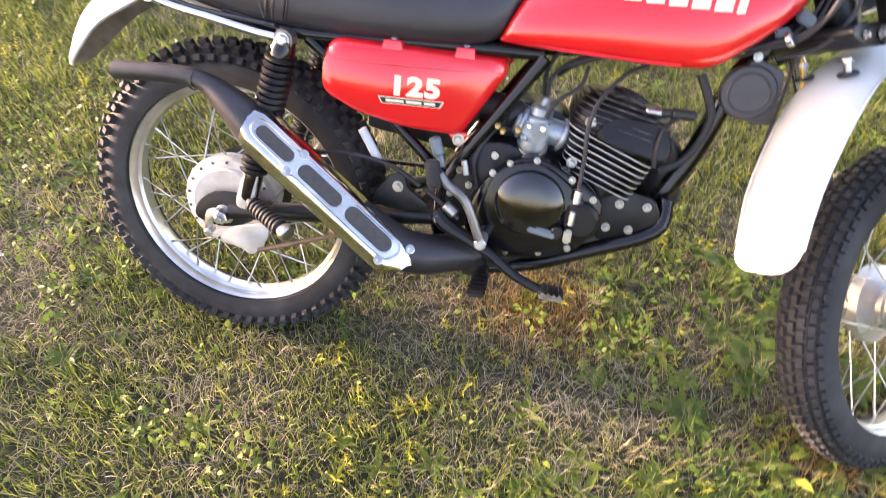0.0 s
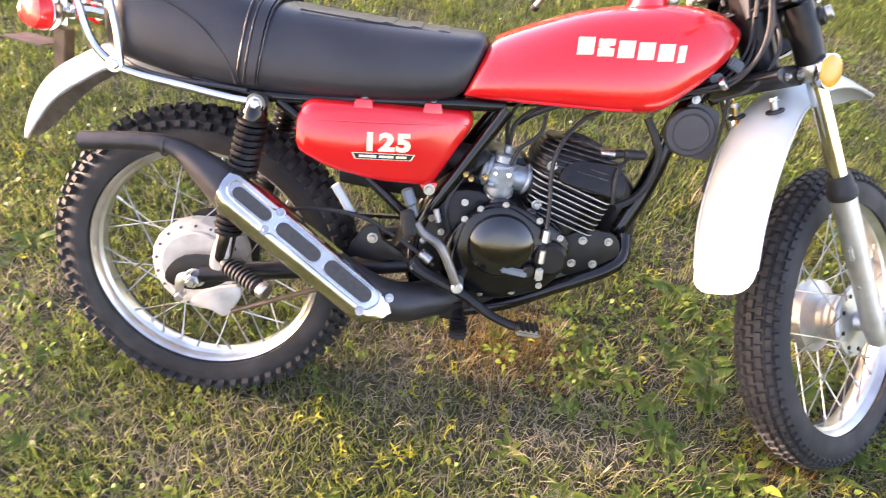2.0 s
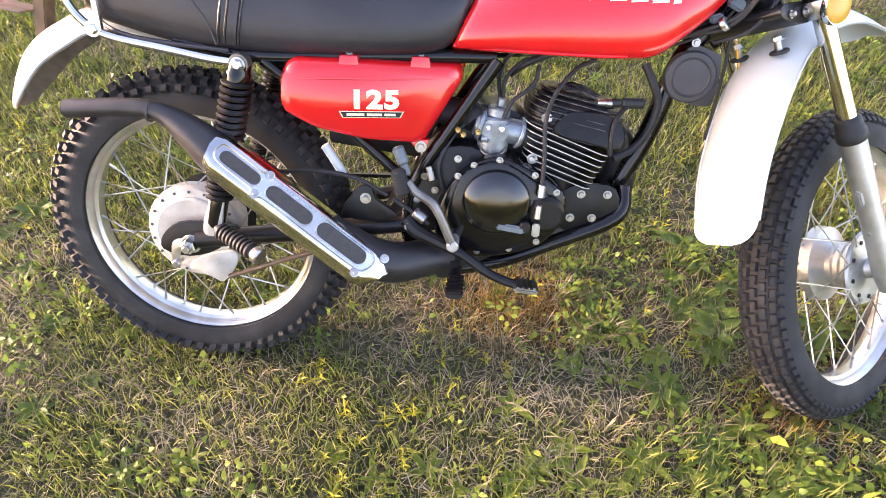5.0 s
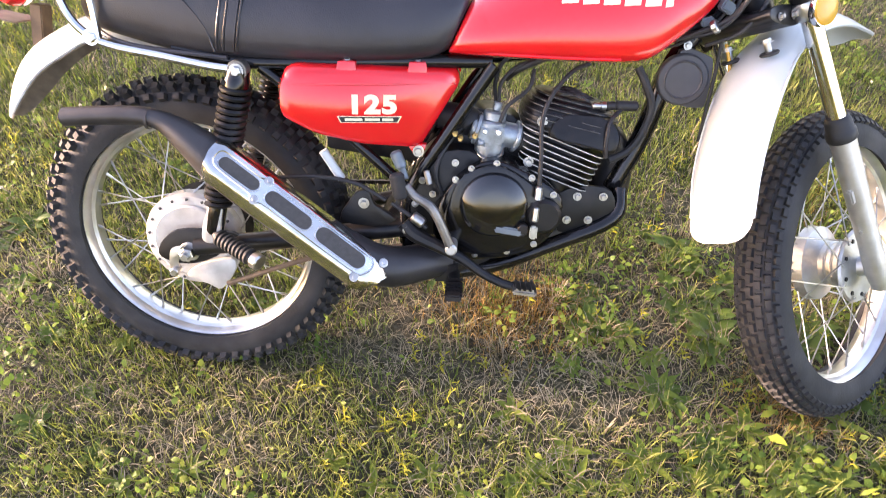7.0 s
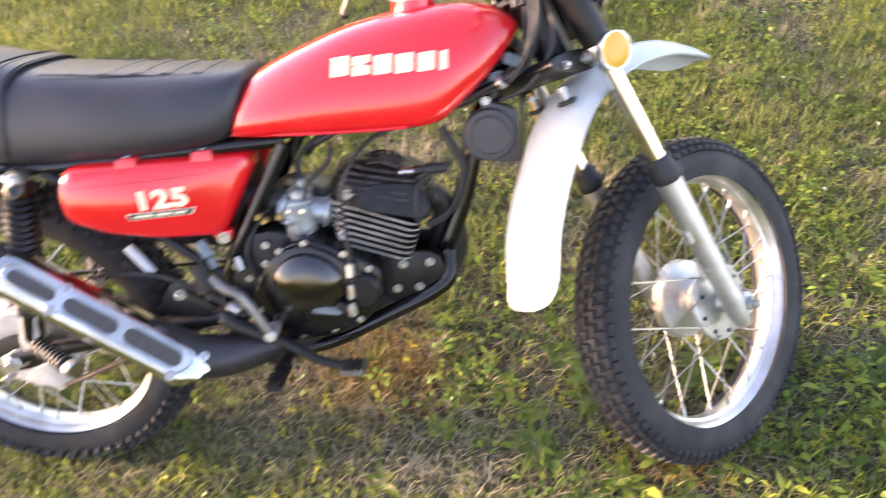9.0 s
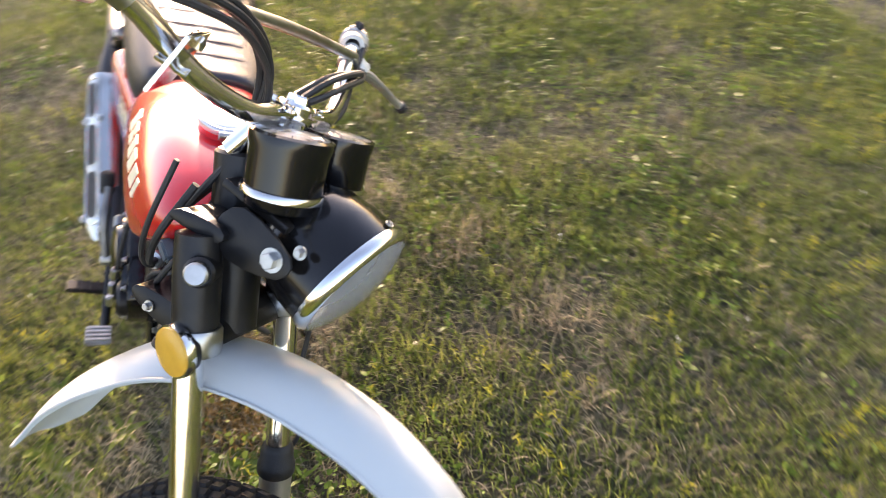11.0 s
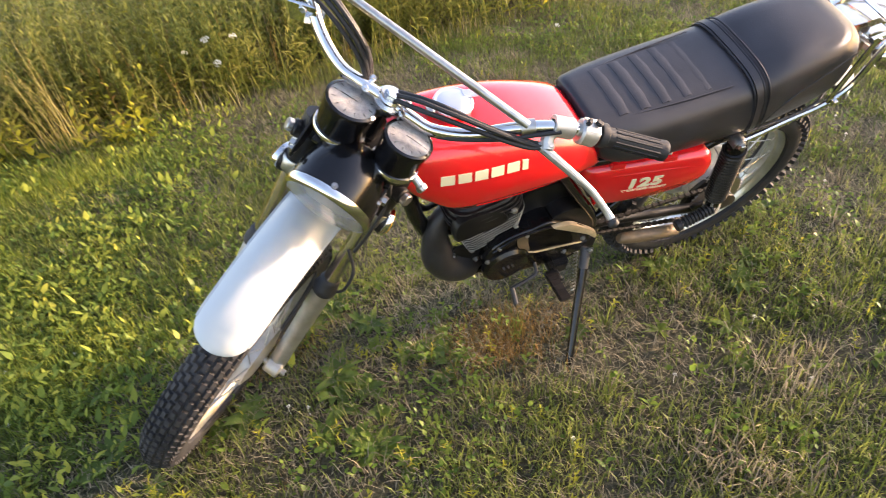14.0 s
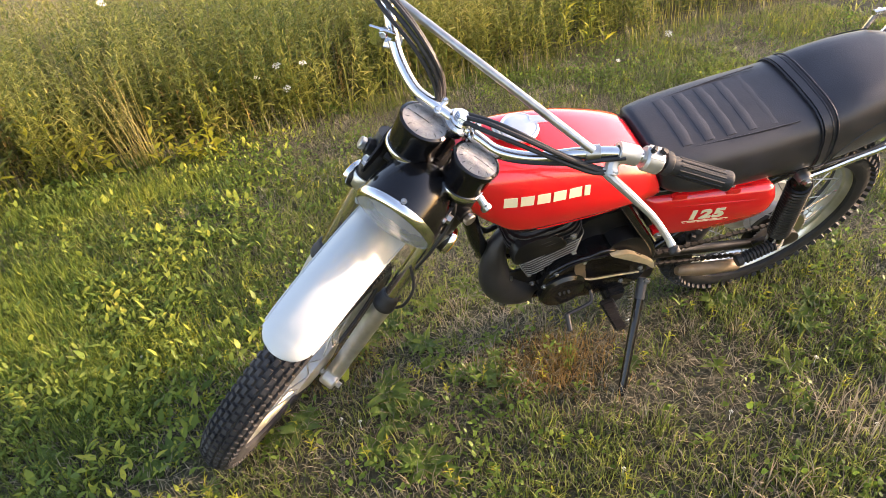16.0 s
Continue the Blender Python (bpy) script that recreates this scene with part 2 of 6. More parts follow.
def prism(poly, y0, y1, bevel=0.004, seg=2):
    """A plate with the outline poly in x and z, from y0 to y1."""
    bm = bmesh.new()
    a = [bm.verts.new((x, y0, z)) for x, z in poly]
    b = [bm.verts.new((x, y1, z)) for x, z in poly]
    n = len(poly)
    bm.faces.new(a)
    bm.faces.new(b[::-1])
    for i in range(n):
        bm.faces.new((a[i], b[i], b[(i + 1) % n], a[(i + 1) % n]))
    bmesh.ops.recalc_face_normals(bm, faces=bm.faces)
    if bevel:
        bmesh.ops.bevel(bm, geom=bm.edges[:], offset=bevel, segments=seg, affect="EDGES", profile=0.6, clamp_overlap=True)
    return bm


def rounded(poly, k=4):
    """A softer outline: Catmull-Rom round a closed polygon."""
    n = len(poly)
    out = []
    for i in range(n):
        a, b, c, d = [Vector((*poly[(i + o) % n], 0)) for o in (-1, 0, 1, 2)]
        for j in range(k):
            t = j / k
            q = 0.5 * (2 * b + (c - a) * t + (2 * a - 5 * b + 4 * c - d) * t * t + (3 * b - a - 3 * c + d) * t ** 3)
            out.append((q.x, q.y))
    return out


def box(c, size, m=ID, bevel=0.002):
    bm = bmesh.new()
    bmesh.ops.create_cube(bm, size=1)
    for v in bm.verts:
        v.co = Vector((v.co.x * size[0], v.co.y * size[1], v.co.z * size[2]))
    if bevel:
        bmesh.ops.bevel(bm, geom=bm.edges[:], offset=bevel, segments=2, affect="EDGES", clamp_overlap=True)
    bmesh.ops.transform(bm, matrix=Matrix.Translation(c) @ m, verts=bm.verts)
    return bm


def cyl(a, b, r, n=16, bevel=0.0):
    a, b = Vector(a), Vector(b)
    h = (b - a).length
    e = min(bevel, r * 0.4)
    return lathe([(0, 0), (r - e, 0), (r, e), (r, h - e), (r - e, h), (0, h)], a, b - a, n)


def bolt(c, r=0.006, out=(0, -1, 0), h=0.006):
    c, o = Vector(c), Vector(out).normalized()
    return merged(cyl(c, c + o * 0.0015, r * 1.5, 14), cyl(c, c + o * h, r, 6, 0.001))


def letters(body, size, m, thick=0.0008, weight=0.0):
    cu = bpy.data.curves.new("letters", "FONT")
    cu.body, cu.size, cu.extrude, cu.offset, cu.align_x, cu.align_y = body, size, thick, weight, "CENTER", "CENTER"
    cu.resolution_u, cu.space_character = 4, 1.12
    tmp = new("letters", cu)
    me = bpy.data.meshes.new_from_object(tmp.evaluated_get(bpy.context.evaluated_depsgraph_get()))
    bpy.data.objects.remove(tmp)
    bm = bmesh.new()
    bm.from_mesh(me)
    bpy.data.meshes.remove(me)
    bmesh.ops.transform(bm, matrix=m, verts=bm.verts)
    return bm


def mirrored(bm):
    """The same shape on the other side of the motorcycle."""
    for v in bm.verts:
        v.co.y = -v.co.y
    bmesh.ops.reverse_faces(bm, faces=bm.faces)
    return bm


SIDES = (-1, 1)


# ---------------------------------------------------------------- the motorcycle
moto = new("motorcycle")
moto.matrix_world = LEAN
tagged(moto, "red trail motorcycle with black seat leaning on its side stand", "motorcycle")


def tread(c, R, w, knobs, deep):
    bm = bmesh.new()
    for across, ln, wd, count, shift in knobs:
        for i in range(count):
            th = 6.283185 * (i + shift) / count
            a = radians(across)
            q = w / 2 + deep * 0.35
            r = R - w / 2 - deep + q * math.cos(a)
            m = Matrix.Rotation(th, 4, "Y") @ Matrix.Translation((r, q * math.sin(a), 0)) @ Matrix.Rotation(a, 4, "Z")
            k = bmesh.ops.create_cube(bm, size=1, matrix=m @ Matrix.Diagonal((deep * 1.6, wd, ln, 1)))
            for v in k["verts"]:
                loc = m.inverted() @ v.co
                if loc.x > 0:
                    v.co = m @ Vector((loc.x, loc.y * 0.8, loc.z * 0.8))
    bmesh.ops.transform(bm, matrix=Matrix.Translation(c), verts=bm.verts)
    return bm


def tyre(c, R, w, deep, tuck):
    """Tyre carcass; tuck says how far the sidewalls reach in over the rim."""
    prof = []
    rim = R - w * 0.80
    for i in range(13):
        a = radians(-118 + 236 * i / 12)
        prof.append((R - w / 2 - deep + (w / 2) * math.cos(a) * (1.0 if abs(a) < 1.6 else tuck), w / 2 * math.sin(a)))
    prof = [(rim, -w * 0.26)] + prof + [(rim, w * 0.26)]
    bm = lathe(prof, (0, 0, 0), (0, 1, 0), 72)
    bmesh.ops.transform(bm, matrix=Matrix.Translation(c), verts=bm.verts)
    return bm


def wheel(name, c, edge, R, w, knobs, deep, hub_r, hub_w, m, label, tyre_label, tuck):
    hw = w * 0.30
    rim = [(edge, -hw), (edge - .004, -hw - .003), (edge - .009, -hw + .001), (edge - .013, -hw * .55), (edge - .019, -hw * .4), (edge - .021, 0),
           (edge - .019, hw * .4), (edge - .013, hw * .55), (edge - .009, hw - .001), (edge - .004, hw + .003), (edge, hw),
           (edge - .006, hw * .5), (edge - .014, 0), (edge - .006, -hw * .5)]
    wh = part(name, lathe(rim, c, (0, 1, 0), 72, True), RIM, moto, label, m)
    ty = part("tyre", tyre(c, R, w, deep, tuck), RUBBER, wh, tyre_label, m)
    tagged(part("tread", tread(c, R, w, knobs, deep), RUBBER, wh, "rubber tread blocks", m, 20), kind="stuff")
    n = 36
    for i in range(n):
        side = SIDES[i % 2]
        a0 = 6.28319 * i / n
        tilt = (1 if (i // 2) % 2 else -1) * 0.62
        a = Vector(c) + Vector((math.cos(a0 + tilt) * hub_r * 0.92, side * hub_w * 0.42, math.sin(a0 + tilt) * hub_r * 0.92))
        b = Vector(c) + Vector((math.cos(a0) * (edge - .017), side * .006, math.sin(a0) * (edge - .017)))
        q = a + (b - a) * 0.9
        part("spoke", merged(cyl(a, q, 0.0016, 5), cyl(q, b, 0.0028, 6)), STEELY, wh, "", m)
    return wh


# rear wheel
RC = (0, 0, 0.315)
rear = wheel("rear_wheel", RC, 0.2425, 0.320, 0.098,
             [(-60, .0155, .015, 64, 0), (-37, .016, .016, 64, .5), (-12, .0155, .016, 64, 0), (12, .0155, .016, 64, .5), (37, .016, .016, 64, 0), (60, .0155, .015, 64, .5)],
             0.010, 0.092, 0.13, ID, "spoked rear wheel with a bright chromed rim", "black knobbly off-road tyre, dusty", 0.9)
hub = part("hub", lathe([(0, -.062), (.03, -.066), (.058, -.064), (.094, -.058), (.100, -.05), (.100, -.030), (.084, -.022), (.058, 0), (.058, .03), (.074, .04), (.074, .048), (.03, .055), (0, .055)], RC, (0, 1, 0), 44),
           WORN_ALU, rear, "weathered aluminium drum brake hub")
part("brake_plate", merged(prism(rounded([(-.015, .243), (.02, .272), (.082, .288), (.088, .262), (.056, .217), (.03, .226)], 3), -.078, -.066, .003), lathe([(.0, 0), (.076, 0), (.078, .003), (.074, .006), (.0, .006)], (0, -.062, .315), (0, -1, 0), 40)), WORN_ALU, rear, "pale cast brake plate")
part("brake_arm", merged(prism(rounded([(-.035, .30), (-.02, .318), (.03, .322), (.03, .302), (-.012, .296), (-.022, .262), (-.036, .262)], 3), -.098, -.088, .003), cyl((-.026, -.11, .265), (-.026, -.085, .265), .009, 10, .002)), STEELY, rear, "grey brake arm")
part("axle_nut", merged(cyl((.007, -.095, .308), (.007, -.118, .308), .015, 6, .002), cyl((.007, -.09, .308), (.007, -.098, .308), .021, 18, .002), cyl((.007, -.115, .308), (.007, -.128, .308), .008, 10, .001)), STEELY, rear)
for i in range(18):
    a = 6.283 * i / 18 + 0.2
    part("hub_rivet", cyl((.0 + .088 * math.cos(a), -.058, .315 + .088 * math.sin(a)), (.0 + .088 * math.cos(a), -.0615, .315 + .088 * math.sin(a)), .0028, 8), DARKGREY, rear)
_sp = [(.086 if j % 2 else .078) for j in range(80)]
bm = bmesh.new()
_v0 = [bm.verts.new((r * math.cos(6.28319 * j / 80), .066, .315 + r * math.sin(6.28319 * j / 80))) for j, r in enumerate(_sp)]
_v1 = [bm.verts.new((r * math.cos(6.28319 * j / 80), .070, .315 + r * math.sin(6.28319 * j / 80))) for j, r in enumerate(_sp)]
bm.faces.new(_v0)
bm.faces.new(_v1[::-1])
for j in range(80):
    bm.faces.new((_v0[j], _v0[(j + 1) % 80], _v1[(j + 1) % 80], _v1[j]))
bmesh.ops.recalc_face_normals(bm, faces=bm.faces)
part("sprocket", bm, STEELY, rear)
part("sprocket_carrier", lathe([(0, .074), (.020, .074), (.030, .0655), (.060, .0645), (.066, .060), (.088, .052), (.092, .044), (.060, .042)], RC, (0, 1, 0), 40), OILY, rear, "oily dark sprocket carrier")
for i in range(6):
    a = 6.283 * i / 6
    part("carrier_bolt", bolt((.048 * math.cos(a), .065, .315 + .048 * math.sin(a)), .006, (0, 1, 0), .010), STEELY, rear)

# front wheel
FC = (1.3413, 0, 0.3011)
front = wheel("front_wheel", FC, 0.2515, 0.322, 0.088,
              [(-60, .017, .0115, 84, 0), (-40, .018, .012, 84, .5), (-20, .018, .012, 84, 0), (0, .018, .0125, 84, .5), (20, .018, .012, 84, 0), (40, .018, .012, 84, .5), (60, .017, .0115, 84, 0)],
              0.0050, 0.072, 0.12, STEER, "spoked front wheel turned to full lock, bright rim", "black block-tread front tyre", 1.4)
part("hub", lathe([(0, -.060), (.018, -.066), (.022, -.052), (.074, -.048), (.077, -.043), (.070, -.037), (.046, -.028), (.046, -.018), (.050, -.015), (.046, -.012), (.046, -.004), (.050, -.001), (.046, .002), (.046, .012), (.058, .02), (.078, .028), (.080, .05), (.05, .058), (0, .06)], FC, (0, 1, 0), 44),
     ALU, front, "dull aluminium front hub", STEER)
# black discs paint the dark of the hub's holes; nothing is cut
for i in range(9):
    a = 6.283 * i / 9
    part("hub_hole", cyl((FC[0] + .061 * math.cos(a), -.0485, FC[2] + .061 * math.sin(a)), (FC[0] + .061 * math.cos(a), -.0515, FC[2] + .061 * math.sin(a)), .0045, 8), SATIN, front, "", STEER)
part("axle", merged(cyl((FC[0], -.125, FC[2]), (FC[0], .12, FC[2]), .008, 12), cyl((FC[0], -.116, FC[2]), (FC[0], -.104, FC[2]), .014, 6, .002)), STEELY, front, "", STEER)

# front fork
def fork_at(z):
    return 1.3413 - 0.018 - (z - 0.3011) * 0.556


for sy in SIDES:
    y = 0.088 * sy
    leg = part("fork_leg", merged(
        tube([(fork_at(.565), y, .565), (fork_at(.44), y, .44), (fork_at(.36), y, .36), (fork_at(.30), y, .30), (fork_at(.262), y, .262)], [.0225, .0215, .0205, .0215, .017], 18, 5),
        cyl((FC[0], y - .02, FC[2]), (FC[0], y + .02, FC[2]), .022, 18, .004),
        box((fork_at(.45) - .024, y, .45), (.02, .012, .03), pose(0, 0, 0, 0, -29, 0), .003)), ALU, moto, "dull aluminium fork leg", STEER)
    part("stanchion", cyl((fork_at(.80), y, .80), (fork_at(.55), y, .55), .0165, 18), CHROME, leg, "chromed fork tube", STEER)
    part("dust_boot", lathe([(.0168, 0), (.0205, .003), (.0225, .010), (.0235, .026), (.0262, .030), (.0262, .044), (.0235, .048)], (fork_at(.598), y, .598), (.486, 0, -.874), 20), GRIP, leg, "black rubber dust seal", STEER)
    part("drain_bolt", bolt((fork_at(.38) - .02, y, .38), .004, (-1, 0, -.3)), STEELY, leg, "", STEER)
    part("fork_cover", tube([(fork_at(.880), y, .880), (fork_at(.84), y, .84), (fork_at(.785), y, .785)], [.0235, .0255, .0245], 18, 3), SATIN, moto, "black upper fork cover", UPPER)
    cl = part("lower_clamp", lathe([(.0175, 0), (.027, 0), (.029, .004), (.029, .026), (.027, .030), (.0175, .030)], (fork_at(.79), y, .79), (.486, 0, -.874), 20, True), STEELY, moto, "bright fork clamp ring", UPPER)
part("lower_yoke", merged(prism(rounded([(.955, .754), (.968, .772), (1.045, .784), (1.075, .766), (1.045, .750), (.985, .746)], 3), -.074, .074, .005)), SATIN, moto, "", UPPER)
yoke = part("top_yoke", prism(rounded([(.968, .874), (.973, .891), (1.023, .904), (1.028, .887)], 3), -.094, .094, .005), SATIN, moto, "", UPPER)
part("stem_nut", merged(cyl((.966, 0, .968), (.958, 0, .992), .013, 6, .003), cyl((.967, 0, .962), (.961, 0, .982), .024, 28, .004)), CHROME, yoke, "", UPPER)
for x, y, z, r in ((1.03, -.076, .765, .0055), (.985, -.075, .757, .0045)):
    part("yoke_bolt", bolt((x, y, z), r, (0, -1, 0), .008), STEELY, moto, "", UPPER)
part("wire_connector", merged(box((.965, -.070, .80), (.028, .016, .018), pose(0, 0, 0, 0, 25, 20), .003), box((.94, -.062, .775), (.022, .014, .014), pose(0, 0, 0, 0, -20, 0), .003)), BLUEGREY, moto, "grey wiring connectors")
part("steering_head", cyl((.962, 0, .955), (1.055, 0, .76), .031, 24, .004), SATIN, moto)

# front mudguard
def strip(centre, half, rise, n=11, k=5, thick=0.003):
    """A curved guard: centre line in x and z with half-widths; rise is the crown over the edges."""
    c = curve([(x, 0, z) for x, z in centre], k)
    hw = [a.x for a in curve([(h, 0, 0) for h in half], k)]
    rs = [a.x for a in curve([(h, 0, 0) for h in rise], k)]
    rings = []
    for i, q in enumerate(c):
        t = (c[min(i + 1, len(c) - 1)] - c[max(i - 1, 0)]).normalized()
        nrm = Vector((-t.z, 0, t.x))
        if nrm.z < 0 and abs(nrm.x) < 0.3:
            nrm = -nrm
        top, low = [], []
        for j in range(n):
            u = -1 + 2 * j / (n - 1)
            drop = rs[i] * (abs(u) ** 2.6)
            top.append(q + Vector((0, u * hw[i], 0)) - nrm * drop)
            low.append(q + Vector((0, u * hw[i] * 0.965, 0)) - nrm * (drop + thick))
        rings.append(top + low[::-1])
    return loft(rings)


GUARD = [(.8795, .386), (.8805, .392), (.883, .405), (.888, .43), (.902, .505), (.937, .59), (.995, .682), (1.06, .738), (1.16, .783), (1.275, .802), (1.365, .792), (1.402, .781), (1.420, .773), (1.430, .767), (1.434, .764)]
guard = part("front_mudguard", strip(GUARD, [.022, .038, .051, .057, .061, .063, .064, .060, .057, .055, .054, .052, .044, .032, .018], [.004, .008, .012, .018, .024, .03, .036, .038, .038, .036, .03, .024, .017, .010, .005], 13), WHITE, moto,
             "white plastic front mudguard mounted high under the lamp", GUARDED, 60)
for sy in SIDES:
    part("edge_bead", tube([Vector((x, sy * h, z - 0.0)) - Vector((0, 0, 0)) + d for (x, z), h, d in zip(GUARD[3:-3], [.057, .061, .063, .064, .060, .057, .055, .054, .052],
         [Vector((.018, 0, -.004)), Vector((.022, 0, -.005)), Vector((.026, 0, -.012)), Vector((.027, 0, -.021)), Vector((.020, 0, -.032)), Vector((.010, 0, -.0365)), Vector((0, 0, -.036)), Vector((-.007, 0, -.029)), Vector((-.008, 0, -.022))])], .0024, 6, 4), WHITE, guard, "", GUARDED)
    part("rubber_washer", cyl((1.013, sy * .035, .696), (1.011, sy * .035, .702), .016, 18, .002), GRIP, guard, "black rubber washer", GUARDED)
    part("mount_bolt", merged(cyl((1.011, sy * .035, .700), (1.004, sy * .035, .717), .006, 12, .001), bolt((1.004, sy * .035, .717), .0075, (-.3, 0, 1), .007)), STEELY, guard, "", GUARDED)

# headlamp
LC = Vector((1.136, .013, .903))
LD = Vector((1, 0, -.14)).normalized()
lamp = part("headlamp", lathe([(0, -.115), (.03, -.112), (.055, -.098), (.070, -.07), (.077, -.035), (.079, 0), (.076, .002), (.05, .002), (0, .002)], LC, LD, 40), BLACK, moto, "black headlamp shell with a chrome ring", UPPER)
part("lamp_ring", lathe([(.0785, -.003), (.0802, -.003), (.0812, .001), (.0808, .007), (.078, .012), (.075, .014), (.074, .011), (.076, .005), (.077, -.002)], LC, LD, 44, True), CHROME, lamp, "chrome headlamp ring", UPPER)
part("reflector", lathe([(.073, .006), (.06, -.02), (.03, -.042), (.0, -.05)], LC, LD, 32), CHROME, lamp, "", UPPER)
part("lens", lathe([(.0735, .014), (.058, .021), (.035, .027), (0, .030)], LC, LD, 36), GLASS, lamp, "ribbed clear headlamp glass", UPPER)
part("ring_screw", bolt(LC + Vector((.004, 0, .0812)), .0035, (0, 0, 1), .004), STEELY, lamp, "", UPPER)
for sy in SIDES:
    part("lamp_ear", prism(rounded([(1.01, .90), (1.03, .935), (1.10, .925), (1.10, .895), (1.04, .875)], 3), sy * .083 - .002, sy * .083 + .002, .001), SATIN, lamp, "", UPPER)
    part("lamp_bolt", bolt((1.085, sy * .085, .91), .009, (0, sy, 0), .010), STEELY, lamp, "", UPPER)
    part("lamp_bolt", bolt((1.105, sy * .08, .935), .005, (0, sy, 0), .008), STEELY, lamp, "", UPPER)

# turn signals
for sy in SIDES:
    c = Vector((1.060, sy * .105, .770))
    out = Vector((-.22, sy, -.22))
    sig = part("turn_signal", lathe([(0, -.020), (.010, -.020), (.016, -.013), (.0255, -.006), (.0280, .002), (.0280, .008), (.026, .010), (0, .010)], c, out, 28), SATIN, moto, "black turn signal with a bright rim and a flat amber lens", UPPER)
    part("signal_rim", lathe([(.0278, .002), (.0300, .003), (.0306, .008), (.0296, .013), (.0276, .013)], c, out, 28, True), CHROME, sig, "bright rim", UPPER)
    part("lens", lathe([(.0280, .012), (.0270, .015), (.021, .0175), (.010, .0185), (0, .0187)], c, out, 28), AMBER, sig, "round flat amber lens", UPPER)
    part("stalk", cyl(c + Vector((.004, -sy * .036, .010)), c + Vector((.003, -sy * .012, .004)), .009, 12, .001), STEELY, sig, "", UPPER)
    part("reflector_stub", merged(cyl((1.026, sy * .080, .850), (1.038, sy * .116, .861), .0165, 18, .003)), SATIN, moto, "black stub with a pale end", UPPER)
    part("stub_end", cyl((1.038, sy * .116, .861), (1.0415, sy * .127, .8645), .0125, 14, .002), STEELY, bpy.data.objects["reflector_stub" if sy < 0 else "reflector_stub.001"], "", UPPER)

# instruments
for sy, y, k, tall in ((-1, -.047, .96, 1.12), (1, .060, .90, 1.10)):
    g = Vector((-.36, 0, .93)).normalized()
    base = Vector((1.058, y, .943))
    clock = part("instrument", lathe([(r * k, h * tall) for r, h in ((0, 0), (.030, 0), (.040, .004), (.0425, .012), (.0445, .020), (.0455, .060), (.0475, .066), (.0475, .074), (.043, .076), (.041, .072), (0, .071))], base, g, 40), BLACK, moto, "black round instrument with a chrome lower band", CLOCKS)
    part("chrome_band", lathe([(r * k, h * tall) for r, h in ((.0435, .014), (.0475, .015), (.048, .019), (.0465, .022), (.044, .022))], base, g, 40, True), CHROME, clock, "", CLOCKS)
    part("dial", lathe([(.041 * k, .0725 * tall), (.02 * k, .0725 * tall), (0, .0725 * tall)], base, g, 36), DIAL, clock, "dial paled in colour to stand for glare on its glass", CLOCKS)
    _side = g.cross(Vector((0, 1, 0))).normalized()
    part("pointer", box(base + g * .0745 * tall + Vector((0, .008 * sy, 0)), (.002, .03, .001), Matrix.Rotation(0.35, 4, "Y"), 0), SATIN, clock, "", CLOCKS)
    for i in range(9):
        a = radians(-210 + 30 * i)
        d = Vector((0, 1, 0)) * math.cos(a) + _side * math.sin(a)
        part("scale_mark", cyl(base + g * .0737 * tall + d * .030 * k, base + g * .0737 * tall + d * .037 * k, .0009, 4), SATIN, clock, "", CLOCKS)
    part("glass", lathe([(.0425 * k, .0755 * tall), (.03 * k, .0775 * tall), (.0, .079 * tall)], base, g, 36), mk("clear_glass", (.9, .9, .9), .06, 0, .03, 30, 0, trans=0.9, rvar=.03) if sy < 0 else bpy.data.materials["clear_glass"], clock, "", CLOCKS)
part("instrument_bracket", merged(prism([(1.0, .935), (1.0, .945), (1.09, .948), (1.09, .938)], -.075, .075, .002), cyl((1.03, 0, .94), (.99, 0, .955), .012, 10)), SATIN, moto, "", CLOCKS)
part("reset_knob", merged(cyl((1.055, .10, .965), (1.06, .118, .96), .007, 10, .001), cyl((1.06, .116, .96), (1.062, .126, .957), .010, 10, .002)), STEELY, moto, "", CLOCKS)

